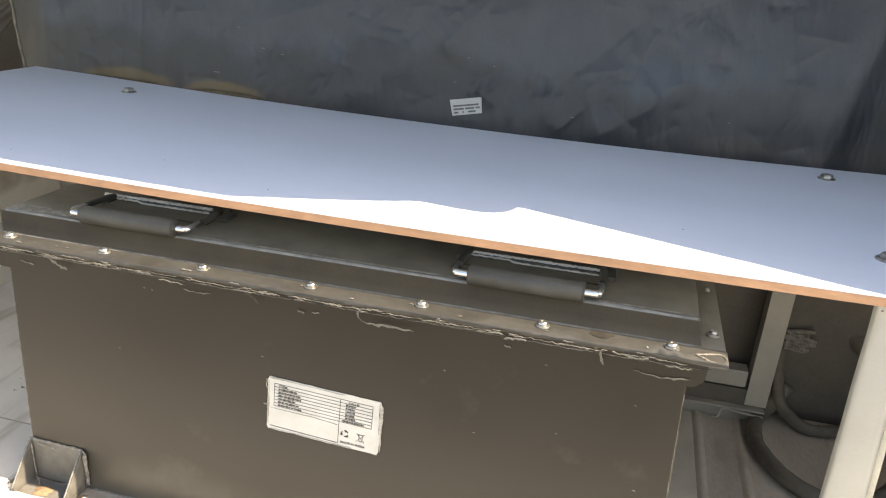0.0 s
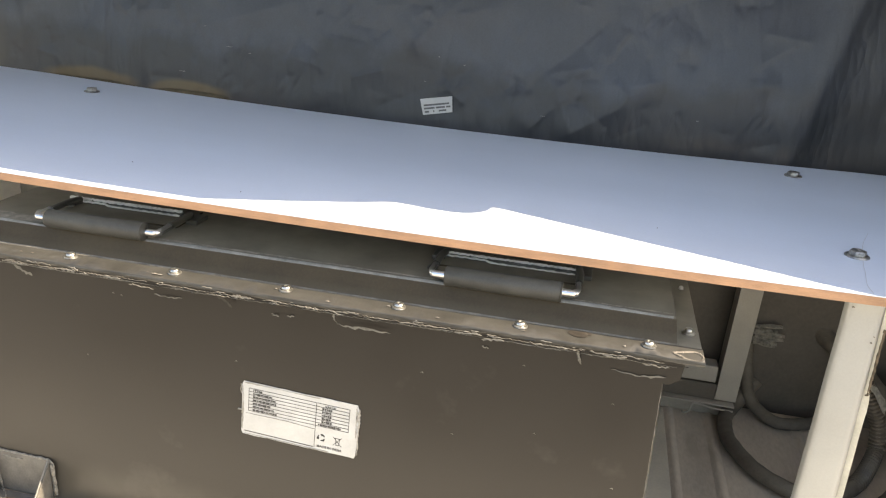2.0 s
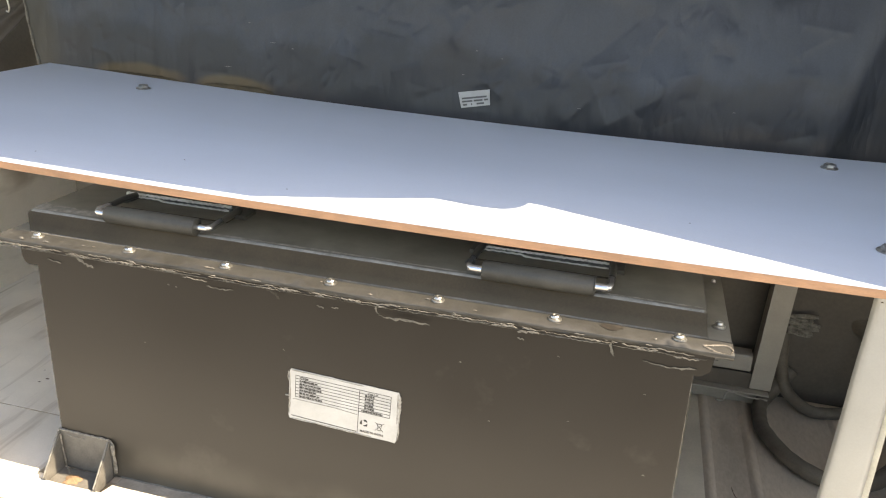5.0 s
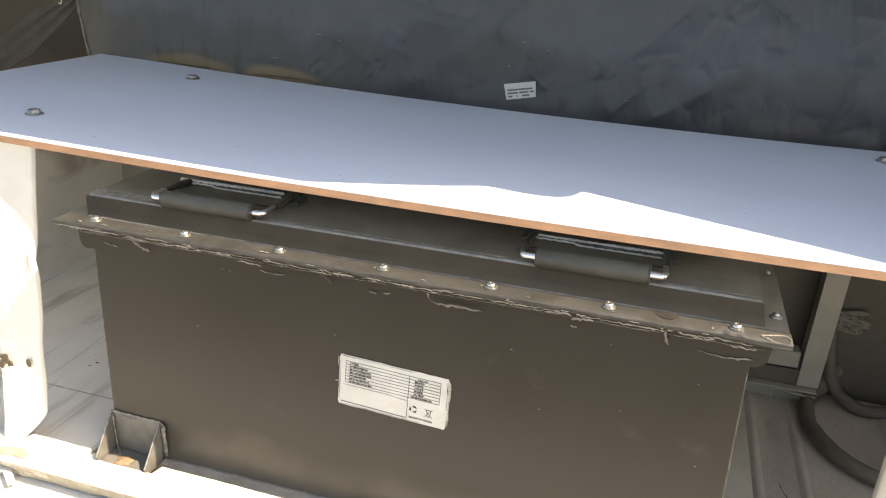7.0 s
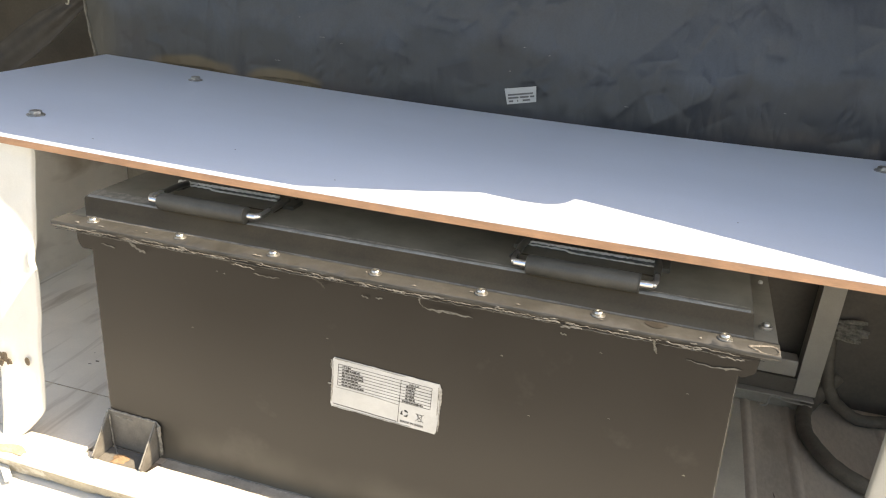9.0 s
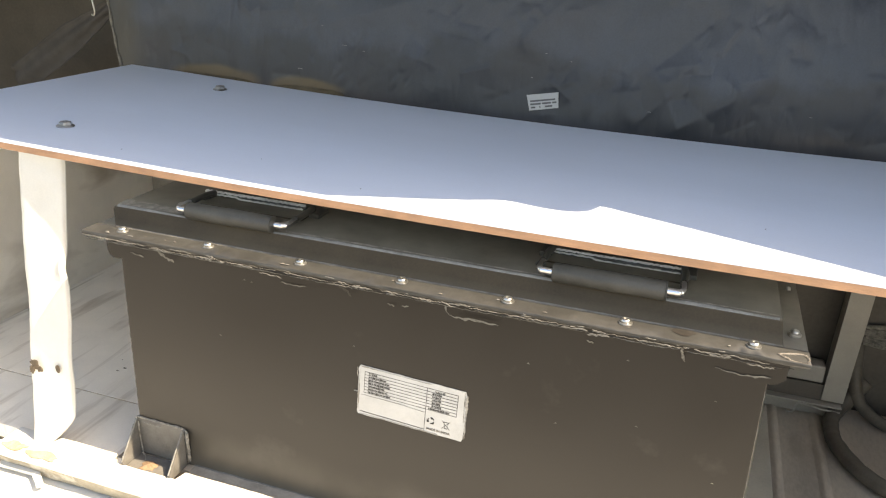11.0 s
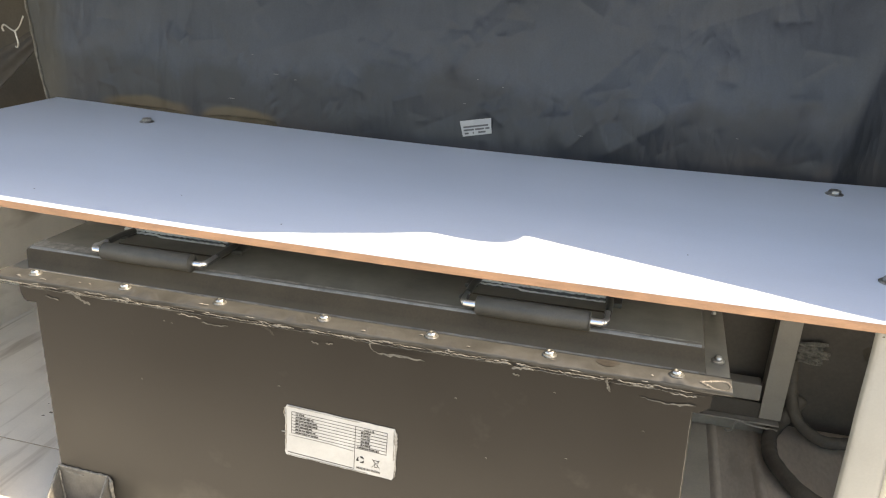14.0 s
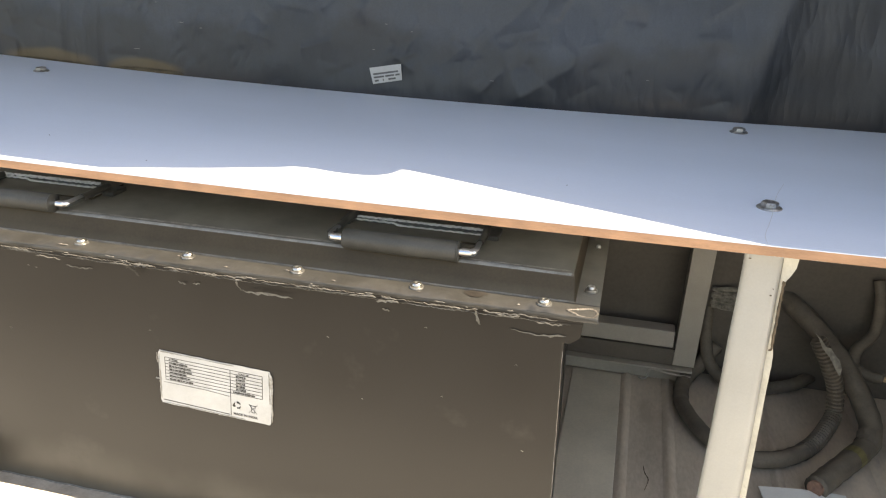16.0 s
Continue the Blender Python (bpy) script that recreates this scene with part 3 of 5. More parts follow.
def canopy():
    """Unseen cloth, added so that its shaped front edge throws the shade on the board."""
    h = 1.10
    edge = [(-1.6, 0.007), (-0.6, 0.0078), (-0.3, 0.0086), (-0.077, 0.0080), (-0.002, 0.037), (0.04, 0.055), (0.069, 0.0705), (0.079, 0.0725), (0.094, 0.070), (0.111, 0.0672), (0.126, 0.0668),
            (0.140, 0.0695), (0.1495, 0.0765), (0.155, 0.0865), (0.1585, 0.0985), (0.171, 0.0955), (0.245, 0.0715), (0.349, 0.0355), (0.41, 0.0115), (0.46, -0.006), (0.54, -0.014), (0.75, -0.022), (1.5, -0.04)]
    bm = bmesh.new()
    outline = [(x + (x - 0.24) * 0.0095 + 0.70 * (h - BOARD_TOP + 0.0133 * x + 0.003), y + 0.0056 - 0.028 * (h - BOARD_TOP)) for x, y in edge] + [(1.8, 0.75), (-1.5, 0.75)]
    prism(bm, outline, "z", h, h + 0.004)
    c = thing("canopy", (0, 0.4, h), "unseen thin pale cloth added to shade the board, with an uneven front edge", "canopy", kind="structure")
    part("shade_cloth", bm, M_TARP, c)
    for x in (-1.45, 1.45):
        bm = sweep(bmesh.new(), [(x, 0.66, 0.0), (x, 0.66, h)], 0.014, 10)
        part("shade_post", bm, M_DARK, c)
    return c


canopy()


# ---- seat board ----
def board_front(x):
    return 0.0054 - 0.002 * x


def board_back(x):
    return 0.4253 + 0.065 * x * x


def board_z(x):
    return BOARD_TOP - 0.0133 * x - 0.0045 * max(0.0, 1 - (x / 0.55) ** 2)


def front_curl(x, y):
    """How far the front edge has warped, down at one end and up at the other; nil from the bolts on."""
    lift = -0.0013 + 0.0035 * min(1.15, max(0.0, (x + 0.15) / 0.60))
    return lift * max(0.0, 1 - y / 0.085)


def seat_board():
    b = thing("seat_board", (0, 0.2, BOARD_TOP), "white-laminated fibreboard seat plank, bare brown edge, bolted down", "board")
    x0, x1 = -0.6475, 0.75

    def top(u, v):
        x = x0 + u * (x1 - x0)
        y = board_front(x) + v * (board_back(x) - board_front(x))
        return (x, y, board_z(x) + front_curl(x, y))

    def core(u, v):
        p = Vector(top(u, v)) - Vector((0, 0, 0.0009))
        if v == 0:
            p.y += 0.0004 * noise.noise(Vector((p.x * 90, 0, 0)))
        return p
    part("core", sheet(bmesh.new(), 120, 15, core, (0, 0, -(BOARD_THICK - 0.0013))), M_CORE, b, "bare brown fibreboard core")
    part("laminate", sheet(bmesh.new(), 60, 15, top, (0, 0, -0.0008)), M_LAMINATE, b, "smooth white laminate face")

    def under(u, v):
        return Vector(top(u, v)) - Vector((0, -0.0022 if v == 0 else 0, BOARD_THICK - 0.0003))
    # unseen underside made white to reflect light down onto the lid
    part("bounce_backing", sheet(bmesh.new(), 60, 15, under, (0, 0, -0.0007)), M_LAMINATE, b, "unseen white underside added to bounce light onto the lid")
    return b


BOARD = seat_board()


def bolt(x, y, grey):
    """Flanged hex bolt head through the board."""
    z = board_z(x)
    o = thing("bolt", (x, y, z), grey, "bolt", "bolts of the seat board")
    part("washer", lathe(bmesh.new(), [(0.0097, 0), (0.0100, 0.0006), (0.0093, 0.0014), (0.0072, 0.0020)], (x, y, z), segs=24), M_BOLT, o, smooth=False)
    part("head", lathe(bmesh.new(), [(0.0070, 0.0018), (0.0070, 0.0044), (0.0062, 0.0054), (0.0030, 0.0057), (0.0022, 0.0051)], (x, y, z), segs=6), M_BOLT, o)
    return o


M_BOLT = mat("zinc_bolt", (0.34, 0.335, 0.32), 0.35, 0.9, dark=0.5, light=1.7, scale=200, fine=900, bump=0.1)
for bx, by in ((-0.4405, 0.0865), (-0.425, 0.3643), (0.4625, 0.101), (0.466, 0.3843)):
    bolt(bx, by, "grey zinc flanged hex bolt through the white board")


def thread():
    pts = curve([(0.4745, 0.126, 0.7765), (0.468, 0.111, 0.7695), (0.4625, 0.083, 0.7633), (0.4565, 0.055, 0.7640), (0.450, 0.026, 0.7647), (0.449, 0.007, 0.7652)], 10)
    t = part("thread", sweep(bmesh.new(), pts, 0.00018, 5), M_TAG, None)
    return tagged(t, "thin grey loose thread caught on a bolt", "thread")


thread()


def specks():
    """Small dark chips on the laminate."""
    for k, (x, y) in enumerate(((-0.19, 0.086), (-0.06, 0.046), (0.301, 0.108), (-0.33, 0.045))):
        z = board_z(x) + front_curl(x, y)
        bm = lathe(bmesh.new(), [(0.0007, 0.0001), (0.0004, 0.0004)], (x, y, z), segs=7)
        part("chip", bm, M_INK, BOARD, "tiny dark chip")


specks()


# ---- battery box ----
X0, X1, YF, YB = -0.314, 0.317, 0.008, 0.345
LID = 0.700


def battery_box():
    b = thing("battery_box", (0, 0.18, FLOOR), "black-painted steel battery box with screwed lid, worn edges and label", "battery box")
    bm = bmesh.new()
    box(bm, X0, X1, YF, YB, FLOOR, 0.692, 0.0015)
    for v in bm.verts:
        if v.co.x > 0 and v.co.z < 0.5:
            v.co.x += 0.004
        if v.co.x > 0 and v.co.y > 0.2:
            v.co.x -= 0.018
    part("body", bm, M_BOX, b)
    part("base_seam", sweep(bmesh.new(), [(X0 + 0.07 + 0.01 * i, YF - 0.0006 + 0.0004 * math.sin(i * 1.7), FLOOR + 0.0018) for i in range(57)], 0.0007, 6), M_SCUFF, b, "worn weld line at the foot")
    # rim under the lid, slightly proud of the body
    part("rim", prism(bmesh.new(), [(-0.3225, 0.6655), (-0.3262, 0.6685), (-0.3285, 0.674), (-0.3290, 0.694), (0.331, 0.694), (0.329, 0.672), (0.321, 0.666), (0.30, 0.668), (0.1, 0.676), (-0.1, 0.676), (-0.29, 0.672), (-0.305, 0.666)], "y", YF - 0.0016, YB), M_BOX, b, "dull black rim strip")

    # lid: pan with upright front wall, plateau and a flange all round
    lid_bm = bmesh.new()
    rings = []
    steps = [(-0.0135, -0.339, 0.341, 0.372, -0.0035), (-0.0135, -0.339, 0.341, 0.372, -0.0005), (-0.0127, -0.3382, 0.3402, 0.3712, 0.0), (0.0068, -0.3165, 0.3235, 0.353, 0.0),
             (0.0082, -0.3168, 0.3225, 0.352, 0.0004), (0.0094, -0.3172, 0.3217, 0.351, 0.0016), (0.0176, -0.3248, 0.3198, 0.3465, 0.0148)]
    for i in range(1, 6):
        a = math.pi / 2 * i / 5
        steps.append((0.0176 + 0.0052 * (1 - math.cos(a)) + 0.0004, -0.3248 + 0.0034 * (1 - math.cos(a)), 0.3198 - 0.0016 * (1 - math.cos(a)), 0.3465 - 0.003 * (1 - math.cos(a)), 0.0148 + 0.0045 * math.sin(a)))
    for f, l, r, k, dz in steps:
        z = LID + dz
        rings.append([lid_bm.verts.new((x, y, z)) for x, y in ((l, f), (r, f), (r, k), (l, k))])
    for r, q in zip(rings, rings[1:]):
        for k in range(4):
            lid_bm.faces.new((r[k], r[(k + 1) % 4], q[(k + 1) % 4], q[k]))
    lid_bm.faces.new(rings[-1])
    lid_bm.faces.new(rings[0])
    for face in lid_bm.faces:
        face.smooth = 0 < abs(face.normal.z) < 0.99 or len(face.verts) == 4
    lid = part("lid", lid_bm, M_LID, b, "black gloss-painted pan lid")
    lid.data.set_sharp_from_angle(angle=radians(34))
    # bare hem along the front of the flange
    hem = bmesh.new()

    def hem_place(u, v):
        x = -0.3392 + u * 0.6804
        a = v * math.pi
        y = -0.0135 - 0.0014 * math.sin(a) + (0.0216 if v == 0 else 0)
        z = LID + 0.0005 - 0.0046 * (1 - math.cos(a)) / 2
        w = rough((x, v, 0), 40, 0.0007) + rough((x, v * 3, 4), 150, 0.0005)
        return (x, y + w.y, z + (w.z if v > 0.2 else 0))
    sheet(hem, 260, 8, hem_place)
    part("folded_hem", hem, M_WORN, lid, "worn folded edge with bare metal", smooth=True)
    # bent corner, paint chipped off round its outline
    for k, q in enumerate((((0.3175, -0.0065), (0.322, -0.0048), (0.328, -0.0025), (0.3345, -0.0005), (0.3385, -0.0025)), ((0.3385, -0.0025), (0.3400, -0.0080), (0.3375, -0.0128), (0.3320, -0.0138)), ((0.3320, -0.0138), (0.3260, -0.0122), (0.3205, -0.0090), (0.3175, -0.0065)))):
        pts = [(p.x + 0.0003 * math.sin(i * 2.1), p.y, LID + 0.0010 - (0.0008 if p.y < -0.012 else 0)) for i, p in enumerate(curve([(px, py, 0) for px, py in q], 7))]
        part("chipped_corner", sweep(bmesh.new(), pts, lambda i: 0.0006 + 0.0012 * abs(noise.noise(Vector((i * 0.5, k, 1)))), 6, squash=0.5), M_CHIP, lid, "bare chipped corner")
    foot = [(-0.315 + 0.0080 * i, 0.0080 + 0.0003 * noise.noise(Vector((i * 0.5, 7, 0))), LID + 0.0009) for i in range(80)]
    part("seam_line", sweep(bmesh.new(), foot, lambda i: 0.0009 + 0.0007 * abs(noise.noise(Vector((i * 0.31, 5, 0)))), 6, squash=0.5), M_DUSTLINE, lid, "dusty line of old sealant")
    # rubbed band along the rolled arris, paled to paint its highlight too
    rubbed = bmesh.new()

    def rub(u, v):
        x = -0.3215 + u * 0.6385
        a = math.pi / 2 * (0.42 + (0.40 + 0.25 * noise.noise(Vector((x * 18, 3, 0)))) * v)
        return (x, 0.0180 + 0.0052 * (1 - math.cos(a)) - 0.0003 * math.cos(a), LID + 0.0148 + 0.0045 * math.sin(a) + 0.0003)
    sheet(rubbed, 160, 5, rub)
    part("rubbed_highlight", rubbed, M_RUB, lid, "rubbed grey edge with a painted highlight", smooth=True)
    smear = bmesh.new()
    sheet(smear, 18, 4, lambda u, v: (0.2475 + 0.0085 * v * math.cos(6.283 * u) * (1 + 0.3 * math.sin(5 * u)), 0.0015 + 0.0065 * v * math.sin(6.283 * u), LID + 0.0009))
    part("paint_smear", smear, M_TAPE, lid, "dark paint smear")
    scraped = bmesh.new()

    def band(u, v):
        x = -0.3228 + u * 0.6395
        wide = (0.0022 + 0.0105 * min(1.0, max(0.0, (-0.246 - x) / 0.006)) + 0.0022 * max(0.0, 1 - u)) * (1 + 0.5 * noise.noise(Vector((x * 35, 2, 0))) + 0.25 * noise.noise(Vector((x * 140, 2, 0))))
        return (x, 0.0232 + wide * v, LID + 0.0196 + (0.0002 if 0 < v < 1 else 0))
    sheet(scraped, 220, 3, band)
    part("scraped_end", scraped, M_SCRAPED, lid, "dusty scraped lid end")
    for k in range(7):
        screw(lid, -0.3 + 0.1 * k + (0.002 if k == 3 else 0), -0.0005, LID, k)
    for k, y in enumerate((0.035, 0.128, 0.22, 0.31)):
        screw(lid, 0.3325, y, LID, k + 8, 0.8 if k == 0 else 0.5)
        screw(lid, -0.3325, y, LID, k + 12, 0.8 if k == 0 else 0.5)

    # torn sealant and tape along the joint
    rng_edge = random.Random(77)
    def torn(name, xa, xb, z, amp, w, mat_, seed, parent, y):
        n = max(6, int((xb - xa) / 0.0014))
        pts = []
        for i in range(n + 1):
            x = xa + (xb - xa) * i / n
            pts.append((x, z + amp * 0.6 * noise.noise(Vector((x * 45, seed, 0))) + amp * 0.5 * noise.noise(Vector((x * 190, seed, 3))) + amp * 0.35 * rng_edge.uniform(-1, 1)))
        part(name, ragged(bmesh.new(), pts, w, y, seed), mat_, parent)
    spans = ((-0.338, -0.262, 0.6955), (-0.258, -0.205, 0.6948), (-0.20, -0.118, 0.6952), (-0.11, -0.02, 0.6945), (-0.012, 0.062, 0.6948), (0.07, 0.168, 0.6952), (0.176, 0.25, 0.6946), (0.256, 0.312, 0.6952))
    # black strip paints the shadow in the gap under the hem
    torn("joint_shadow", -0.337, 0.330, 0.6942, 0.0004, 0.0016, M_GAP, 91.5, lid, -0.0146)
    # a lumpy bead, lifting away in places, over a second thin line
    for k, (xa, xb, z) in enumerate(spans):
        torn("sealant_edge", xa, xb, z + 0.0003, 0.0014, 0.0007, M_SEAL, k + 1.5, lid, -0.0156)
        torn("sealant_edge", xa + 0.004, xb - 0.008, z - 0.0026, 0.0015, 0.0006, M_SCUFF if k % 3 == 0 else M_SEAL, k + 21.5, lid, -0.0136)
    torn("sealant_edge", -0.337, 0.322, 0.6915, 0.0008, 0.0004, M_SEAL, 94.5, lid, -0.0125)
    for k, (x, z, w, h) in enumerate(((-0.318, 0.6975, 0.018, 0.0012), (-0.299, 0.6962, 0.024, 0.0012), (-0.252, 0.6940, 0.020, 0.0020), (-0.231, 0.6975, 0.022, 0.0009), (-0.205, 0.6955, 0.020, 0.0018), (-0.158, 0.6945, 0.016, 0.0022), (-0.135, 0.6905, 0.024, 0.0010),
                                      (-0.040, 0.6955, 0.018, 0.0022), (-0.062, 0.6935, 0.020, 0.0014), (0.022, 0.6950, 0.014, 0.0016), (0.058, 0.6970, 0.013, 0.0020), (0.105, 0.6955, 0.030, 0.0014), (0.150, 0.6945, 0.022, 0.0022), (0.172, 0.6925, 0.018, 0.0026), (0.214, 0.6950, 0.026, 0.0012),
                                      (0.268, 0.6945, 0.016, 0.0018), (0.296, 0.6925, 0.020, 0.0016))):
        torn("sealant_lump", x, x + w, z, 0.0016, h * 0.62, M_SEAL, k + 140.5, lid, -0.0164)
    rng = random.Random(21)
    for k in range(34):
        x, z, w = rng.uniform(-0.335, 0.325), LID - 0.0042 + rng.uniform(-0.0022, 0.0034), rng.uniform(0.002, 0.009)
        torn("paint_chip", x, x + w, z, 0.0008, rng.uniform(0.00025, 0.0006), M_SCUFF, k + 50.5, lid, -0.0161)
    y = YF - 0.0024
    scraps = (((-0.299, 0.675), (-0.283, 0.673)), ((-0.263, 0.685), (-0.253, 0.679), (-0.244, 0.676)), ((-0.125, 0.6745), (-0.11, 0.6735), (-0.098, 0.675)),
              ((-0.064, 0.685), (-0.055, 0.681), (-0.049, 0.676)), ((-0.014, 0.6735), (-0.007, 0.672)), ((0.0, 0.6735), (0.007, 0.6745)), ((0.043, 0.684), (0.045, 0.678), (0.052, 0.675), (0.072, 0.6755), (0.093, 0.6745)),
              ((0.170, 0.6745), (0.176, 0.6735)), ((0.247, 0.686), (0.249, 0.68), (0.251, 0.675)), ((0.275, 0.6725), (0.298, 0.6705), (0.318, 0.673)))
    for k, q in enumerate(scraps):
        pts = [(p.x + 0.0004 * math.sin(i * 2.3), p.z + 0.0005 * math.sin(i * 1.7)) for i, p in enumerate(curve([(px, 0, pz) for px, pz in q], 7))]
        part("tape_shred", ragged(bmesh.new(), pts, 0.0024 if k in (1, 3, 6, 8) else 0.0012, y - (0.004 if q[0][1] > 0.676 else 0), k + 80.5), M_TAPE if k == 3 else M_SEAL, b, "shred of torn tape")
    for k, (x, z) in enumerate(((-0.168, 0.668), (-0.16, 0.667), (0.205, 0.662), (0.12, 0.64), (-0.05, 0.62), (0.22, 0.60), (0.15, 0.585), (-0.2, 0.60), (0.28, 0.64), (0.29, 0.56))):
        part("paint_nick", ragged(bmesh.new(), [(x, z), (x + 0.0012, z + 0.0006), (x + 0.0022, z - 0.0004)], 0.0005, YF - 0.0004, k + 5.5), M_SCUFF, b)
    for x, za, zb in ((X1 - 0.0006, 0.434, 0.658), (X0 + 0.0006, 0.475, 0.66)):
        arris = [(x + (0.004 * (1 - i / 60) if x > 0 else 0) + 0.0002 * math.sin(i * 1.3), YF + 0.0003, za + (zb - za) * i / 60) for i in range(61)]
        part("worn_corner", sweep(bmesh.new(), arris, lambda i: 0.0002 + 0.0006 * max(0.0, noise.noise(Vector((i * 0.35, x * 9, 0)))), 5), M_SCUFF, b, "paint rubbed off the corner")
    return b, lid


def screw(parent, x, y, z, k, s=1.0):
    """Pan-head cross screw with a washer."""
    o = part("screw", lathe(bmesh.new(), [(0.0043 * s, 0.0020), (0.0042 * s, 0.0032), (0.0036 * s, 0.0044), (0.0020 * s, 0.0050), (0.0014 * s, 0.0042)], (x, y, z), segs=14), M_STEEL, parent, "bright steel pan-head screw", smooth=True)
    return o


def washers(parent):
    for k in range(7):
        x = -0.3 + 0.1 * k + (0.002 if k == 3 else 0)
        part("washer", lathe(bmesh.new(), [(0.0058, 0.0), (0.0060, 0.0010), (0.0055, 0.0019), (0.0040, 0.0021)], (x, -0.0005, LID), segs=18), M_WASHER, parent, "dirty steel washer")
    for x, y in ((-0.3325, 0.035), (0.3325, 0.035)):
        part("washer", lathe(bmesh.new(), [(0.0052, 0.0), (0.0052, 0.0012), (0.004, 0.0021)], (x, y, LID), segs=16), M_STEEL, parent, "dirty steel washer")


def flange_flakes(parent):
    """Lifted flakes of paint and old sealant on the flange, thickest round the screws."""
    rng = random.Random(31)
    spots = [(-0.3 + 0.1 * k + rng.uniform(-0.012, 0.012), rng.uniform(-0.0105, 0.001)) for k in range(7)]
    spots += [(rng.uniform(-0.33, -0.10), rng.uniform(-0.0115, -0.005)) for _ in range(6)] + [(rng.uniform(-0.10, 0.30), rng.uniform(-0.0115, -0.008)) for _ in range(3)]
    for k, (x, y) in enumerate(spots):
        w, d = rng.uniform(0.0008, 0.0030), rng.uniform(0.0003, 0.0009)
        bm = bmesh.new()

        def flake(u, v, x=x, y=y, w=w, d=d, k=k):
            a = 2 * math.pi * u
            wob = 1 + 0.7 * noise.noise(Vector((math.cos(a) * 2.2 + 5 * k, math.sin(a) * 2.2, 4)))
            return (x + w * v * wob * math.cos(a), y + d * v * wob * math.sin(a), LID + 0.0012 + 0.0008 * (1 - v))
        sheet(bm, 12, 2, flake)
        part("paint_flake", bm, M_CHIP if k % 2 else M_SEAL, parent)


BOX, LID_PART = battery_box()
flange_flakes(LID_PART)
washers(LID_PART)


def handle(xm):
    """Spring handle folded flat: rubber grip on a chrome rod, hinged at a riveted plate."""
    y, z, r = 0.0185, 0.7268, 0.0033
    w = 0.0605
    rod = sweep(bmesh.new(), curve([(xm - w, y + 0.022, z), (xm - w, y + 0.006, z), (xm - w + 0.003, y + 0.0010, z), (xm - w + 0.008, y, z), (xm, y, z), (xm + w - 0.008, y, z), (xm + w - 0.003, y + 0.0010, z), (xm + w, y + 0.006, z), (xm + w, y + 0.022, z)], 8), r, 12)
    h = part("handle", rod, M_CHROME, BOX, "folded chrome handle with a black rubber grip", smooth=True)
    part("grip", lathe_x(xm - 0.0475, xm + 0.0475, y, z, [(0.0, 0.0072), (0.0012, 0.0083), (0.5, 0.0086), (-0.0012, 0.0083), (0.0, 0.0072)]), M_RUBBER, h, "black rubber grip", smooth=True)
    for s in (-1, 1):
        arm = sweep(bmesh.new(), curve([(xm + s * w, y + 0.020, z), (xm + s * w, y + 0.045, z), (xm + s * (w - 0.002), y + 0.062, z - 0.001)], 6), r * 0.98, 10)
        part("arm", arm, M_ARM, h, "dark rod arm", smooth=True)
        part("lug", box(bmesh.new(), xm + s * (w + 0.004) - 0.006, xm + s * (w + 0.004) + 0.006, 0.070, 0.092, LID + 0.0190, LID + 0.0235, 0.001), M_ARM, h, "hinge lug")
    plate = box(bmesh.new(), xm - 0.060, xm + 0.058, 0.056, 0.105, LID + 0.0194, LID + 0.0212, 0.0005)
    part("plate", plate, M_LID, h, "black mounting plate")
    # upright hinge strip behind the grip, bare along its top and where it is folded
    strip = bmesh.new()
    xa, wide, ys, z0, z1 = xm - 0.0605 if xm > 0 else xm - 0.0715, 0.1195, 0.0755 if xm > 0 else 0.0835, LID + 0.0214, LID + 0.0264
    sheet(strip, 60, 4, lambda u, v: (xa + wide * u, ys + 0.0012 * v + 0.0004 * noise.noise(Vector((u * 14, v * 2, xm))), z0 + (z1 - z0) * v), (0, 0.0016, 0))
    part("back_flange", strip, M_ZINC, h, "scratched zinc strip")
    # bare edges drawn in white to stand for their metallic glint
    bare = 1.25 if xm < 0 else 0.95
    edge = [(xa + wide * i / 50, ys + 0.0003 + 0.0003 * math.sin(i * 1.9), z1 - 0.0004 + 0.0003 * math.sin(i * 2.7)) for i in range(51)]
    part("flange_edge", sweep(bmesh.new(), edge, lambda i: bare * (0.0010 + 0.0007 * abs(noise.noise(Vector((i * 0.37, xm * 9, 0))))), 6), M_BRIGHT, h, "bare plate edge with a painted glint")
    fold = [(xa + 0.001 + (wide - 0.004) * i / 50, ys - 0.0007, z0 + (0.0021 if i < 16 else 0.0002 if i > 19 else 0.0021 - 0.0005 * (i - 15)) + 0.0003 * math.sin(i * 1.7)) for i in range(51)]
    part("fold_line", sweep(bmesh.new(), fold, lambda i: bare * (0.0008 + 0.0006 * abs(noise.noise(Vector((i * 0.3, xm * 7, 2))))), 6), M_BRIGHT, h, "worn fold with a painted glint")
    part("strip_end", sweep(bmesh.new(), [(xa + 0.0008, ys - 0.0009, z0 + 0.0004), (xa + 0.0012, ys - 0.0007, (z0 + z1) / 2), (xa + 0.0008, ys - 0.0003, z1)], bare * 0.0011, 6), M_BRIGHT, h, "strip end with a painted glint")
    rng = random.Random(int(abs(xm) * 1000))
    for k in range(9):
        u = rng.random()
        pts = [(xa + wide * u + 0.0016 * i, z0 + 0.0012 + rng.random() * 0.0042) for i in range(rng.randint(3, 6))]
        part("scratch", ragged(bmesh.new(), pts, 0.0006 * bare, ys - 0.0007, k + xm * 9), M_SCUFF, h)
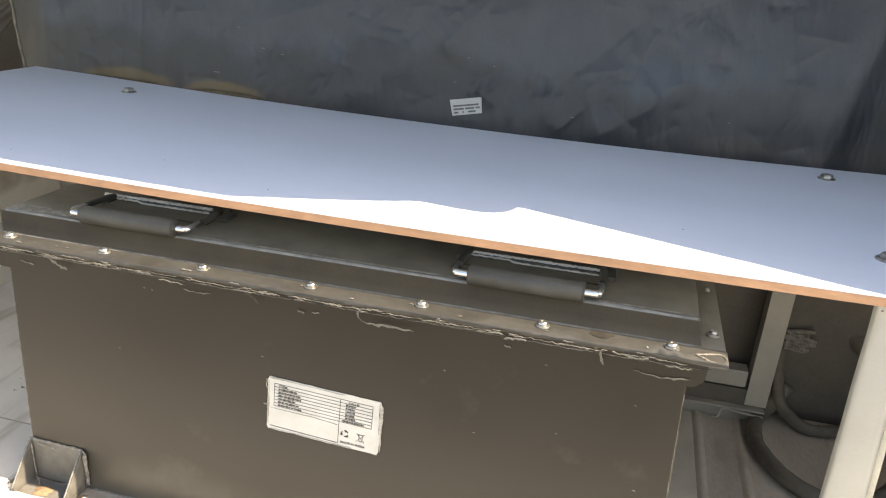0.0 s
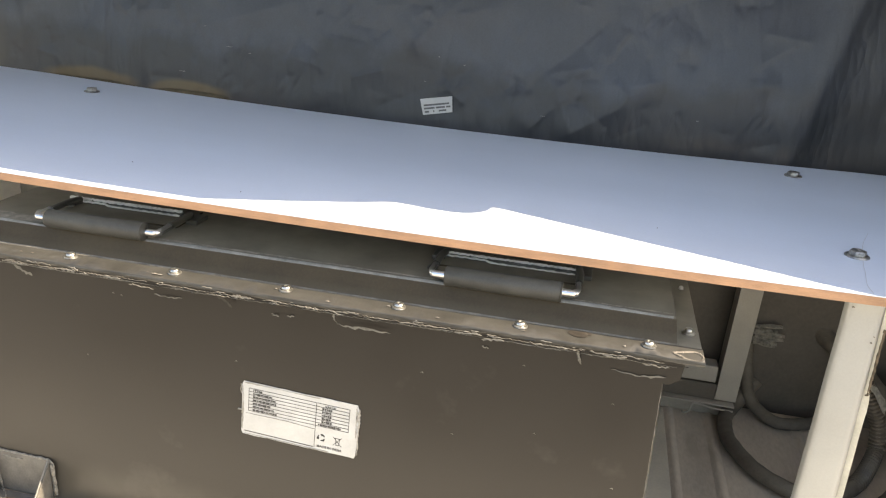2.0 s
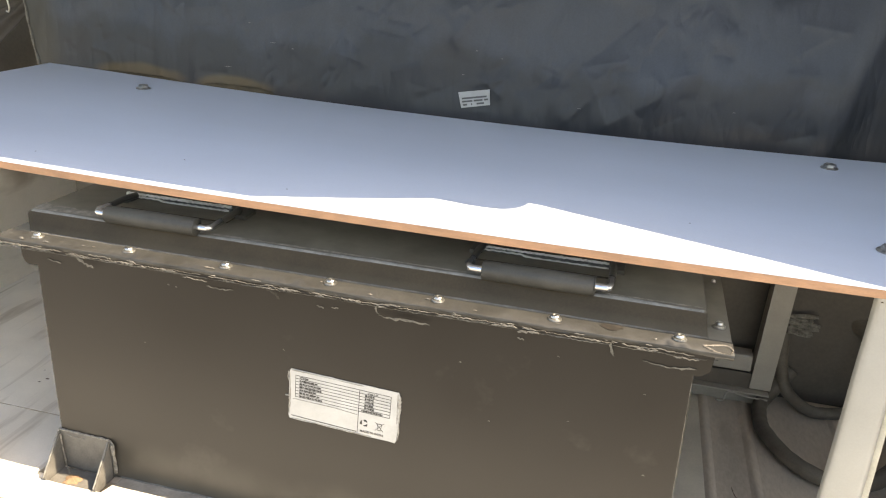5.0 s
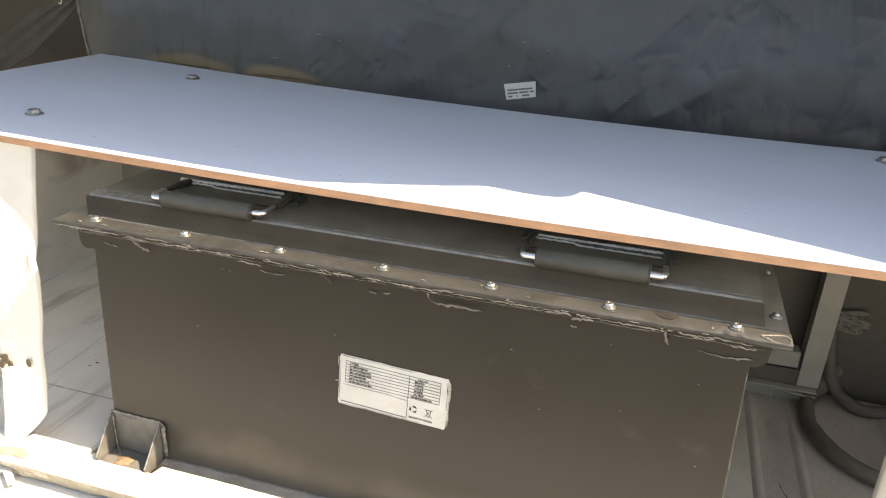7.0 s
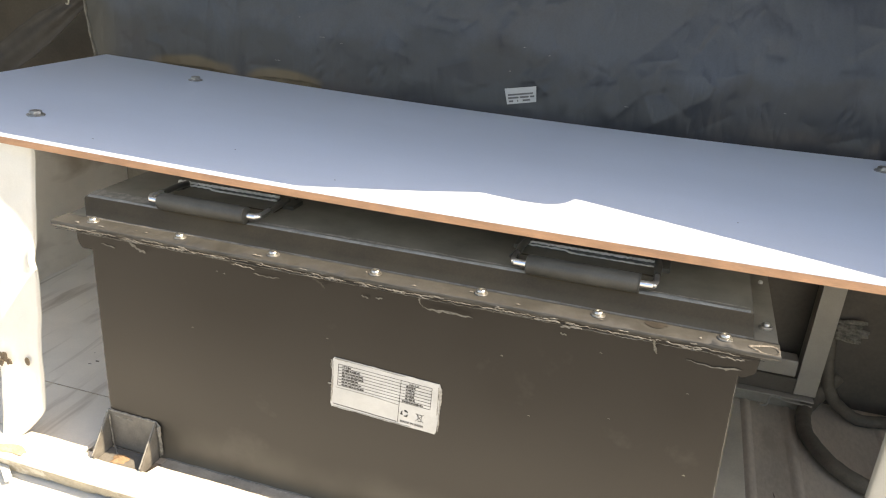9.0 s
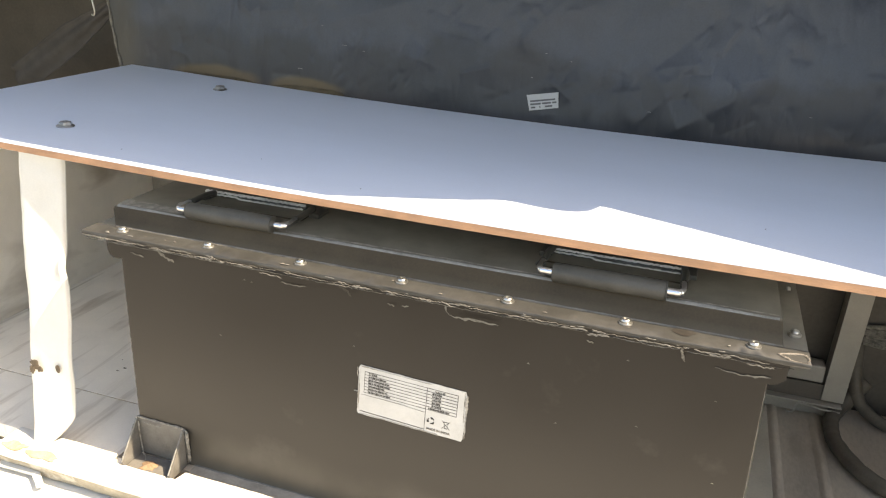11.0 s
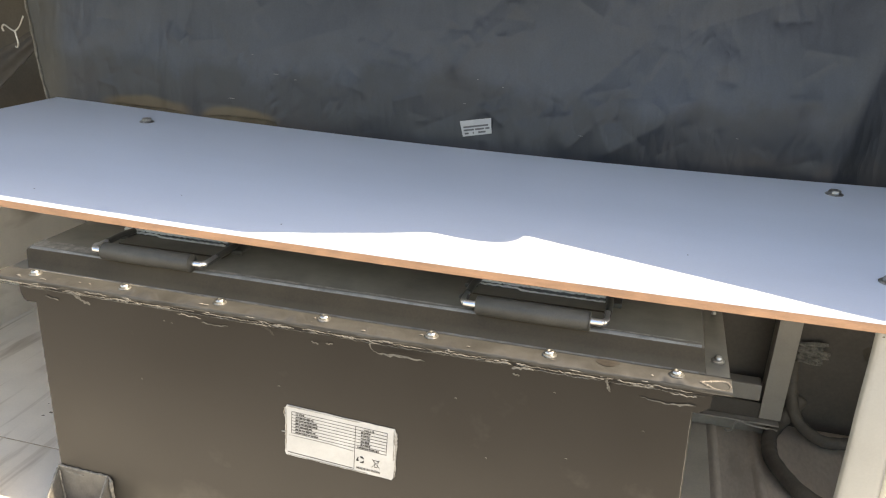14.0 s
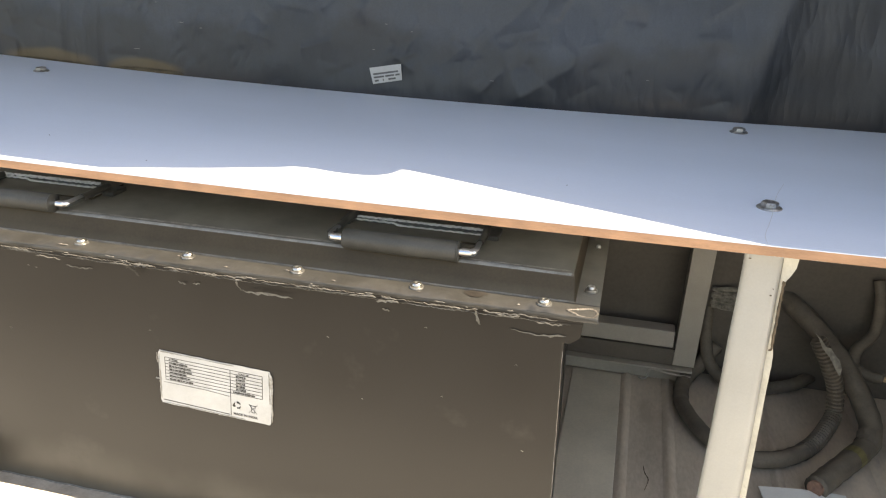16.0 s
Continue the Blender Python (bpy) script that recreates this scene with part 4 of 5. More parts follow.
    part("bend_ring", sweep(bmesh.new(), [(xm - w + 0.0046 * math.cos(a) * 0.8, y + 0.0095 + 0.0050 * math.sin(a), z + 0.0016) for a in (2 * math.pi * i / 18 for i in range(19))], 0.0010, 6, caps=False), M_STEEL if xm < 0 else M_ARM, h, "pinched ring at the bend", smooth=True)
    part("end_ring", lathe_x(xm + 0.0470, xm + 0.0482, y, z, [(0.0, 0.0070), (0.0002, 0.0085), (0.5, 0.0086), (-0.0002, 0.0085), (0.0, 0.0070)]), M_RUBBER, h, "worn grip end", smooth=True)
    return h


def lathe_x(xa, xb, y, z, marks, segs=20):
    """A turned sleeve along x; marks are (offset or share, radius)."""
    bm, rings = bmesh.new(), []
    xs = [xa + marks[0][0], xa + marks[1][0], (xa + xb) / 2, xb + marks[3][0], xb]
    for x, (_, r) in zip(xs, marks):
        rings.append([bm.verts.new((x, y + r * math.cos(2 * math.pi * k / segs), z + r * math.sin(2 * math.pi * k / segs))) for k in range(segs)])
    for a, b in zip(rings, rings[1:]):
        for k in range(segs):
            bm.faces.new((a[k], a[(k + 1) % segs], b[(k + 1) % segs], b[k]))
    bm.faces.new(rings[0])
    bm.faces.new(rings[-1])
    return bm


for hx in (-0.187, 0.1805):
    handle(hx)


def gusset():
    """Welded foot bracket: two triangular cheeks with weld beads."""
    g = part("foot_bracket", box(bmesh.new(), -0.316, -0.252, YF - 0.0016, YF - 0.0002, FLOOR + 0.0006, 0.4725, 0.0004), M_GUSSET, BOX, "dusty black welded foot bracket")
    tri = [(YF - 0.003, 0.4715), (YF - 0.003, FLOOR + 0.0006), (-0.0225, FLOOR + 0.0006), (-0.0252, 0.4300), (-0.0252, 0.4335)]
    for x in (-0.3165, -0.2555):
        part("cheek", prism(bmesh.new(), tri, "x", x, x + 0.0032), M_GUSSET, g)
        part("cheek_edge", sweep(bmesh.new(), [(x + 0.0016, YF - 0.004 + (-0.0258 - YF + 0.004) * t / 14 + 0.0004 * math.sin(t * 2.2), 0.4720 + (0.4335 - 0.4720) * t / 14) for t in range(15)], lambda i: 0.0005 + 0.0010 * abs(noise.noise(Vector((i * 0.7, x * 40, 3)))), 6), M_SCUFF, g, "bare worn edge")

    def weld(pts, r, seed):
        pts = curve(pts, 10)
        part("weld", sweep(bmesh.new(), pts, lambda i: r * (0.45 + 1.1 * abs(noise.noise(Vector((i * 0.85, seed, 0))))), 7), M_WELD, g, "uneven weld bead")
    weld([(-0.316, YF - 0.0008, 0.4732), (-0.295, YF - 0.0009, 0.4729), (-0.27, YF - 0.0009, 0.4724), (-0.254, YF - 0.0012, 0.4719), (-0.2475, YF - 0.003, 0.4665)], 0.0020, 1)
    weld([(-0.304, YF - 0.0045, 0.4705), (-0.292, YF - 0.0048, 0.4698), (-0.281, YF - 0.0048, 0.4697)], 0.0010, 6)
    weld([(-0.312, YF - 0.0045, 0.470), (-0.3115, YF - 0.0045, 0.452), (-0.309, YF - 0.0050, 0.4285), (-0.304, 0.000, 0.4275), (-0.299, -0.006, 0.4275)], 0.0012, 2)
    weld([(-0.2495, YF - 0.0035, 0.469), (-0.2485, YF - 0.003, 0.450), (-0.248, YF - 0.003, 0.433)], 0.0030, 3)
    part("base_plate", box(bmesh.new(), -0.313, -0.256, -0.0230, YF - 0.004, FLOOR + 0.0002, FLOOR + 0.0016, 0.0004), M_GUSSET, g)
    bm = bmesh.new()

    def flake(u, v):
        a, r = 2 * math.pi * u, v
        wob = 1 + 0.5 * noise.noise(Vector((math.cos(a) * 2, math.sin(a) * 2, 9)))
        return (-0.2895 + 0.0095 * r * wob * math.cos(a), -0.0130 + 0.0085 * r * wob * math.sin(a), FLOOR + 0.0020 + 0.003 * (1 - r))
    sheet(bm, 22, 4, flake)
    part("rust_lump", bm, M_ORANGE, g, "orange-brown rust")
    return g


gusset()


# ---- spec label ----
def words(body, name, x, z, size, y, material, parent, turn=0.0, spread=1.0):
    c = bpy.data.curves.new(name, "FONT")
    c.body, c.size, c.extrude, c.offset = body, size, 0.00005, size * 0.028
    tmp = new(name, c)
    me = bpy.data.meshes.new_from_object(tmp.evaluated_get(bpy.context.evaluated_depsgraph_get()))
    bpy.data.objects.remove(tmp)
    me.transform(Matrix.Translation((x, y, z)) @ Matrix.Rotation(turn, 4, "Y") @ Matrix.Rotation(math.pi / 2, 4, "X") @ Matrix.Diagonal((spread, 1, 1, 1)))
    me.materials.clear()
    me.materials.append(material)
    ob = new(name, me)
    attach(ob, parent)
    return ob


def spec_label():
    """Printed rating label: w by h metres, leaning a little, on the front of the box."""
    y = YF - 0.0006
    turn = radians(2.6)
    ox, oz = -0.0428, 0.6020

    def at(u, v):
        """u to the right and v down from the label's corner."""
        v *= 1.12
        return ox + u * math.cos(turn) - v * math.sin(turn), oz - v * math.cos(turn) - u * math.sin(turn)
    w, h = 0.1105, 0.0495
    bm = bmesh.new()
    outline = []
    for k in range(64):
        s = k / 16
        if s < 1: u, v = s * w, 0
        elif s < 2: u, v = w, (s - 1) * h
        elif s < 3: u, v = (3 - s) * w, h
        else: u, v = 0, (4 - s) * h
        j = noise.noise_vector(Vector((u * 120, v * 120, 2))) * (0.0012 if 1 <= s < 2 else 0.0005)
        cu = 0.0016 if (s % 1 == 0) else 0
        u2 = min(max(u, cu), w - cu)
        outline.append(at(u2 + j.x, v + j.y))
    prism(bm, outline, "y", y, y + 0.0005)
    lab = part("label", bm, M_PAPER, BOX, "scuffed off-white printed rating label")
    for k, (ua, va, ub, vb, wd) in enumerate(((w + 0.0004, 0.003, w + 0.0012, 0.046, 0.0011), (w - 0.0022, 0.001, w - 0.0012, 0.030, 0.0008), (0.002, 0.0010, 0.075, 0.0012, 0.0005),
                                              (0.0012, 0.004, 0.0010, 0.045, 0.0006), (0.004, 0.0290, 0.046, 0.0288, 0.0004), (0.046, 0.0288, 0.070, 0.0300, 0.0003), (0.003, 0.0487, 0.085, 0.0489, 0.0004))):
        pts = [at(ua + (ub - ua) * i / 24 + 0.0005 * noise.noise(Vector((i * 0.7, k, 0))), va + (vb - va) * i / 24 + 0.0004 * noise.noise(Vector((i * 0.7, k, 5)))) for i in range(25)]
        part("torn_rim", ragged(bmesh.new(), pts, wd * 1.7, y - 0.0004, k + 31.5, 0.0004), M_GLUE if k < 2 else M_SCUFFPAPER, lab, "torn scuffed rim")
    part("torn_rim", sweep(bmesh.new(), [(at(-0.0016, 0)[0] + 0.0003 * math.sin(i), y, at(0, 0.003 + i * 0.0011)[1]) for i in range(9)], 0.0004, 5), M_GLUE, lab)
    part("torn_rim", sweep(bmesh.new(), [(at(-0.005, 0)[0] + 0.0006 * i, y - 0.0001, at(0, 0.0268)[1]) for i in range(9)], 0.0007, 5), M_GLUE, lab)

    yi = y - 0.00022

    def bar(u0, v0, u1, v1, t=0.0004, name="print_line", m=M_INK):
        (xa, za), (xb, zb) = at(u0, v0), at(u1, v1)
        d = Vector((xb - xa, zb - za)).normalized() * t / 2
        q = Vector((-d.y, d.x))
        pts = [(xa + q.x, za + q.y), (xb + q.x, zb + q.y), (xb - q.x, zb - q.y), (xa - q.x, za - q.y)]
        part(name, prism(bmesh.new(), pts, "y", yi, yi + 0.0002), m, lab)
    # ruled table
    rows = [0.0055 + 0.0030 * k for k in range(8)]
    for k, v in enumerate(rows):
        bar(0.0065, v, 0.1020, v)
    bar(0.0065, rows[0], 0.0065, rows[-1])
    bar(0.1020, rows[0], 0.1020, rows[-1])
    bar(0.0710, rows[0], 0.0710, 0.0475, 0.0005)
    bar(0.0030, 0.0462, 0.0700, 0.0470, 0.0007)
    x, z = at(0.0105, 0.0085)
    words("ITEM", "print_word", x, z, 0.0038, yi, M_INK, lab, turn, 1.1)
    x, z = at(0.0790, 0.0083)
    words("VALUE", "print_word", x, z, 0.0030, yi, M_INK, lab, turn, 1.15)
    x, z = at(0.0735, 0.0462)
    words("MADE IN INDIA", "print_word", x, z, 0.0034, yi, M_INK, lab, turn, 1.0)
    rng = random.Random(4)
    for k in range(6):
        v = rows[k] + 0.0046
        u = 0.0105
        while u < 0.0105 + 0.0165 + 0.006 * ((k * 7) % 3) / 2:
            step = rng.uniform(0.0012, 0.0034)
            bar(u, v + 0.0001, u + step, v + 0.0001, rng.uniform(0.0013, 0.0022), "print_bar", M_INK)
            u += step + rng.uniform(0.0002, 0.0006)
        u = 0.0765 if k < 5 else 0.0735
        end = u + (0.007 + 0.002 * rng.random() if k < 5 else 0.021)
        while u < end:
            step = rng.uniform(0.0010, 0.0024)
            bar(u, v, u + step, v, rng.uniform(0.0013, 0.0022), "print_bar", M_INK)
            u += step + rng.uniform(0.0002, 0.0005)
    # recycling arrows and crossed bin, as plain marks
    cx, cz = at(0.0775, 0.0365)
    for k in range(3):
        a0 = 2 * math.pi * k / 3 + 0.3
        pts = [(cx + 0.0031 * math.cos(a0 + t * 0.3), yi, cz + 0.0031 * math.sin(a0 + t * 0.3)) for t in range(6)]
        part("print_mark", sweep(bmesh.new(), pts, lambda i: (0.0006, 0.0008, 0.0009, 0.0018, 0.0013, 0.0004)[i], 5, squash=0.2), M_INK, lab)
    bar(0.0885, 0.0335, 0.0965, 0.0415, 0.0004, "print_mark")
    bar(0.0965, 0.0335, 0.0885, 0.0415, 0.0004, "print_mark")
    bar(0.0905, 0.0345, 0.0915, 0.0405, 0.0004, "print_mark")
    bar(0.0950, 0.0345, 0.0940, 0.0405, 0.0004, "print_mark")
    bar(0.0900, 0.0345, 0.0955, 0.0345, 0.0006, "print_mark")
    bar(0.0912, 0.0408, 0.0942, 0.0408, 0.0006, "print_mark")
    return lab


spec_label()


# ---- frame posts ----
POST_TURN = 0.16


def left_post():
    """White corner post, wider and pushed forward at its foot, creased by knocks."""
    p = thing("corner_post", (-0.42, 0.02, FLOOR), "dented white-painted steel corner post with a flared foot and rust chips", "post")
    bm = bmesh.new()

    def place(u, v):
        # v 0 at the top, u round the section from inner back to outer back
        z = 0.7635 - v * 0.3355
        front = 0.0130 - 0.112 * (0.764 - z)
        if z < 0.455:
            front -= 0.3 * (0.455 - z) ** 1.2
        xl, xr = -0.4395 + 0.001 * v, -0.3872 - 0.003 * v
        if z < 0.462:
            xr -= 2.6 * (0.462 - z) ** 1.35
        depth = 0.012
        section = [(xr - 0.010, front + depth), (xr - 0.004, front + depth - 0.002), (xr, front + 0.006), (xr - 0.0015, front + 0.0015), (xr - 0.006, front), ((xl + xr) / 2, front), (xl + 0.006, front), (xl + 0.002, front + 0.0015), (xl, front + 0.006), (xl, front + depth)]
        k = u * (len(section) - 1)
        i = min(int(k), len(section) - 2)
        x = section[i][0] + (section[i + 1][0] - section[i][0]) * (k - i)
        y = section[i][1] + (section[i + 1][1] - section[i][1]) * (k - i)
        w = rough((x * 0.7, 0.3, z), 13, 0.0035) + rough((x, y, z), 45, 0.0008)
        dent = 0.003 * math.exp(-((z - 0.64) / 0.012) ** 2) * (1 if i <= 3 else 0.3)
        return (x - dent * 0.5 + w.x * 0.5, y + w.y - dent + POST_TURN * (x - xl), z)
    sheet(bm, 27, 70, place)
    part("post_shell", bm, M_WHITE, p, smooth=True)
    for k, (x, z, rx, rz) in enumerate(((-0.429, 0.526, 0.006, 0.006), (-0.4235, 0.521, 0.005, 0.004), (-0.432, 0.519, 0.004, 0.005), (-0.4010, 0.524, 0.0035, 0.0052))):
        bm = bmesh.new()
        yf = 0.0130 - 0.112 * (0.764 - z) - 0.0036 + POST_TURN * (x + 0.4395)

        def chip(u, v, x=x, z=z, rx=rx, rz=rz, k=k, yf=yf):
            a = 2 * math.pi * u
            wob = 1 + (0.6 * noise.noise(Vector((math.cos(a) * 2 + 7 * k, math.sin(a) * 2, 1))) if k < 3 else 0)
            return (x + rx * v * wob * math.cos(a), yf + (0.0 if v == 1 else -0.0006), z + rz * v * wob * math.sin(a))
        sheet(bm, 20, 3, chip)
        part("rust_chip", bm, M_RUSTDARK, p, "grey-brown rust chip")
    return p


M_RUSTDARK = mat("old_rust", (0.10, 0.075, 0.05), 0.85, dark=0.5, light=1.6, scale=160, bump=0.5)
left_post()


def right_post():
    p = thing("front_post", (0.457, 0.03, FLOOR), "cream-painted steel angle post with a yellowed, chipped edge", "post")
    z1 = 0.7535
    bm = bmesh.new()

    def web(u, v):
        z = 0.428 + v * (z1 - 0.428)
        section = [(0.4392, 0.030), (0.4377, 0.021), (0.4382, 0.0175), (0.4402, 0.0155), (0.4507, 0.0145), (0.4612, 0.0155), (0.4642, 0.0185)]
        k = u * (len(section) - 1)
        i = min(int(k), len(section) - 2)
        x = section[i][0] + (section[i + 1][0] - section[i][0]) * (k - i)
        y = section[i][1] + (section[i + 1][1] - section[i][1]) * (k - i)
        w = rough((x, y, z), 16, 0.0012)
        flare = min(1.0, max(0.0, (x - 0.4402) / 0.024)) * 0.027
        return (x + w.x + (flare - 0.014) * (0.75 - z), y + w.y, z)
    sheet(bm, 18, 60, web)
    part("post_web", bm, M_CREAM, p, smooth=True)
    bm = bmesh.new()

    def lip(u, v):
        z = 0.428 + v * (z1 - 0.428)
        bite = min(1.0, max(0.0, (z - 0.680) / 0.003)) * min(1.0, max(0.0, (0.737 - z) / 0.004))
        wide = 0.0040 + 0.0050 * min(1, max(0, (z - 0.736) / 0.012)) - 0.0032 * bite + 0.0008 * noise.noise(Vector((z * 190, 1, 0))) * (z > 0.66)
        return (0.4642 + u * wide + 0.013 * (0.75 - z), 0.0185 - 0.004 * u + rough((0, 0, z), 40, 0.0008).y, z)
    sheet(bm, 4, 90, lip, (0.0, 0.0015, 0.0))
    part("post_lip", bm, M_LIP, p, "yellowed chipped lip")
    bm = bmesh.new()
    pts = [(0.4662 + 0.0004 * math.sin(i * 2.3) + 0.013 * (0.070 - 0.0024 * i), 0.0152, 0.680 + 0.0024 * i) for i in range(24)]
    part("rust_line", sweep(bm, pts, lambda i: 0.0008 + 0.0009 * abs(noise.noise(Vector((i * 0.8, 2, 2)))), 6), M_RUSTDARK, p, "rusty chipped edge")
    for k, (x, z, r) in enumerate(((0.4585, 0.7235, 0.0007), (0.4597, 0.7285, 0.0004), (0.4399, 0.7498, 0.0009), (0.4650, 0.6800, 0.0010))):
        part("rust_spot", ragged(bmesh.new(), [(x, z), (x + r, z + 0.3 * r), (x + 2 * r, z)], r, 0.0138, k + 2.5, 0.0012), M_RUSTDARK, p, "small rust spot")
    return p


M_LIP = mat("yellowed_paint", (0.60, 0.565, 0.48), 0.5, dark=0.8, light=1.15, scale=40, fine=600, bump=0.2, spot=(0.30, 0.2, 0.1), spot_scale=60, spot_at=0.66)
right_post()


def rear_frame():
    f = thing("rear_frame", (0.44, 0.41, FLOOR), "grey-painted steel rear post standing on a cross rail", "frame")
    bm = bmesh.new()
    prism(bm, [(0.4355, 0.452), (0.4620, 0.452), (0.4700, 0.750), (0.4425, 0.750)], "y", 0.398, 0.426)
    part("rear_post", bm, M_GREYSTEEL, f)
    part("cross_rail", box(bmesh.new(), 0.20, 0.4335, 0.401, 0.425, 0.474, 0.4975, 0.002), M_GREYSTEEL, f)
    part("rail_plate", box(bmesh.new(), 0.20, 0.4590, 0.4005, 0.404, 0.4495, 0.4725, 0.0008), M_BAYDARK, f, "dull brown plate")
    part("rail_lip", box(bmesh.new(), 0.20, 0.4600, 0.388, 0.4005, 0.4478, 0.4500, 0.0006), M_GREYSTEEL, f, "bright folded lip")
    hook = curve([(0.4585, 0.386, 0.4445), (0.43, 0.386, 0.4455), (0.411, 0.386, 0.4485), (0.4065, 0.386, 0.4445), (0.4045, 0.385, 0.436), (0.399, 0.384, 0.4335), (0.395, 0.384, 0.4355)], 6)
    part("wire_hook", sweep(bmesh.new(), hook, 0.0012, 7), M_GREYSTEEL, f, "bent wire hook", smooth=True)
    part("foot_rail", box(bmesh.new(), 0.20, 0.4605, 0.405, 0.4385, FLOOR + 0.0002, 0.4465, 0.0008), M_BAYPANEL, f, "grey-brown lower rail")
    return f


rear_frame()


# ---- cables in the right of the bay ----
def even(pts, step):
    """The same run of points at even steps along it."""
    out, left = [pts[0]], step
    for a, b in zip(pts, pts[1:]):
        d = (b - a).length
        while d > left:
            a = a.lerp(b, left / d)
            d = (b - a).length
            out.append(a)
            left = step
        left -= d
    return out


def cable(name, pts, r, material, label, category, corrugated=False, group="cables on the bay floor"):
    p = curve(pts, 14)
    if corrugated:
        p = even(p, 0.0013)
    rad = (lambda i: r * (1.0 if (i // 2) % 2 else 0.76)) if corrugated else (lambda i: r * (1 + 0.025 * math.sin(i * 0.9)))
    o = part(name, sweep(bmesh.new(), p, rad, 12), material, None, smooth=not corrugated)
    return tagged(o, label, category, group)


cable("power_cable", [(0.490, 0.436, 0.470), (0.470, 0.420, 0.445), (0.452, 0.390, 0.4365), (0.447, 0.355, 0.4355), (0.450, 0.322, 0.4355), (0.472, 0.270, 0.4365), (0.508, 0.240, 0.4365), (0.545, 0.245, 0.4365), (0.573, 0.266, 0.4365), (0.583, 0.278, 0.4365)], 0.0095,
      M_CABLE, "thick black cable looped on the dusty bay floor", "cable")
cable("corrugated_conduit", [(0.573, 0.266, 0.4365), (0.590, 0.288, 0.4370), (0.606, 0.316, 0.4390), (0.6185, 0.341, 0.4480), (0.6160, 0.348, 0.4780), (0.603, 0.348, 0.5080), (0.586, 0.350, 0.5380)], 0.0100,
      M_CONDUIT, "ribbed brown-black conduit curling up from the cable", "conduit", True)
cable("coiled_cable", [(0.472, 0.445, 0.520), (0.474, 0.428, 0.485), (0.480, 0.420, 0.458), (0.492, 0.412, 0.442), (0.514, 0.396, 0.4345), (0.540, 0.398, 0.4345), (0.566, 0.410, 0.4345), (0.590, 0.424, 0.4350), (0.612, 0.446, 0.4370)], 0.0080,
      M_CABLE, "black cable lying in a bend against the dark rear panel", "cable")
cable("taped_cable", [(0.556, 0.452, 0.548), (0.570, 0.436, 0.541), (0.586, 0.422, 0.532), (0.607, 0.402, 0.516), (0.630, 0.375, 0.492), (0.646, 0.345, 0.469), (0.653, 0.319, 0.452), (0.646, 0.296, 0.4405), (0.624, 0.265, 0.4385), (0.596, 0.228, 0.4385), (0.577, 0.202, 0.4385)], 0.0125,
      M_CABLE, "thick black taped cable bundle with a bent end on the floor", "cable")
TAPED = bpy.data.objects["taped_cable"]
part("tape_band", sweep(bmesh.new(), [(0.6300, 0.2728, 0.4387), (0.6262, 0.2680, 0.4386), (0.6225, 0.2632, 0.4385)], 0.0130, 14), M_YELLOW, TAPED, "dull yellow tape band")
part("tape_wrap", sweep(bmesh.new(), [(0.6505, 0.309, 0.4465), (0.6490, 0.300, 0.4425), (0.6440, 0.293, 0.4402)], 0.0134, 14), M_CABLE, TAPED, "loose turn of black tape")
part("cut_end", sweep(bmesh.new(), [(0.5775, 0.2027, 0.4385), (0.5752, 0.1996, 0.4385)], 0.0085, 12), M_COPPER, TAPED, "reddish-brown cut end")
cable("loose_wire", [(0.662, 0.436, 0.585), (0.665, 0.425, 0.566), (0.664, 0.415, 0.525), (0.645, 0.400, 0.508), (0.644, 0.395, 0.490), (0.656, 0.390, 0.481), (0.676, 0.385, 0.480)], 0.0068, M_CABLE, "dusty black wire looped before the rear panel", "cable")
part("wire_tip", sweep(bmesh.new(), [(0.6755, 0.385, 0.4800), (0.6810, 0.3835, 0.4805)], 0.0035, 8), M_RUST, bpy.data.objects["loose_wire"], "tan bare wire tip")


def sleeve_tail():
    """Torn end of braided sleeve beside the conduit."""
    bm = bmesh.new()
    prism(bm, [(0.577, 0.5535), (0.585, 0.546), (0.592, 0.5375), (0.597, 0.5365), (0.605, 0.5265), (0.609, 0.5225), (0.6135, 0.512), (0.6130, 0.5025), (0.6095, 0.5065), (0.604, 0.515), (0.597, 0.526), (0.5885, 0.5345), (0.583, 0.5455)], "y", 0.3325, 0.3345)
    return tagged(part("sleeve_scrap", bm, M_BRAID), "torn grey sleeve scrap hanging beside the conduit", "scrap")


sleeve_tail()


def braid_tuft():
    c = thing("braid_tuft", (0.486, 0.432, 0.535), "frayed grey-brown braid end on the dark rear panel", "cable end")
    rng = random.Random(8)
    for k in range(22):
        a = (0.473 + 0.006 * rng.random(), 0.436, 0.522 + 0.028 * rng.random())
        b = (a[0] + 0.018 + 0.014 * rng.random(), 0.425 + 0.006 * rng.random(), a[2] + 0.012 * (rng.random() - 0.3))
        m = [(p + q) / 2 + 0.003 * (rng.random() - 0.5) for p, q in zip(a, b)]
        part("strand", sweep(bmesh.new(), curve([a, m, b], 5), 0.0024, 6), M_BRAID, c)
    return c


braid_tuft()


def white_card():
    bm = bmesh.new()
    sheet(bm, 10, 6, lambda u, v: (0.522 + 0.085 * u + 0.01 * v, 0.201 + 0.004 * u - 0.080 * v, FLOOR + 0.0045 + 0.004 * math.sin(u * 2.2) * (1 - v)), (0, 0, -0.0012))
    return tagged(part("card_sheet", bm, M_CARD), "creased pale grey card lying on the bay floor", "card")


white_card()


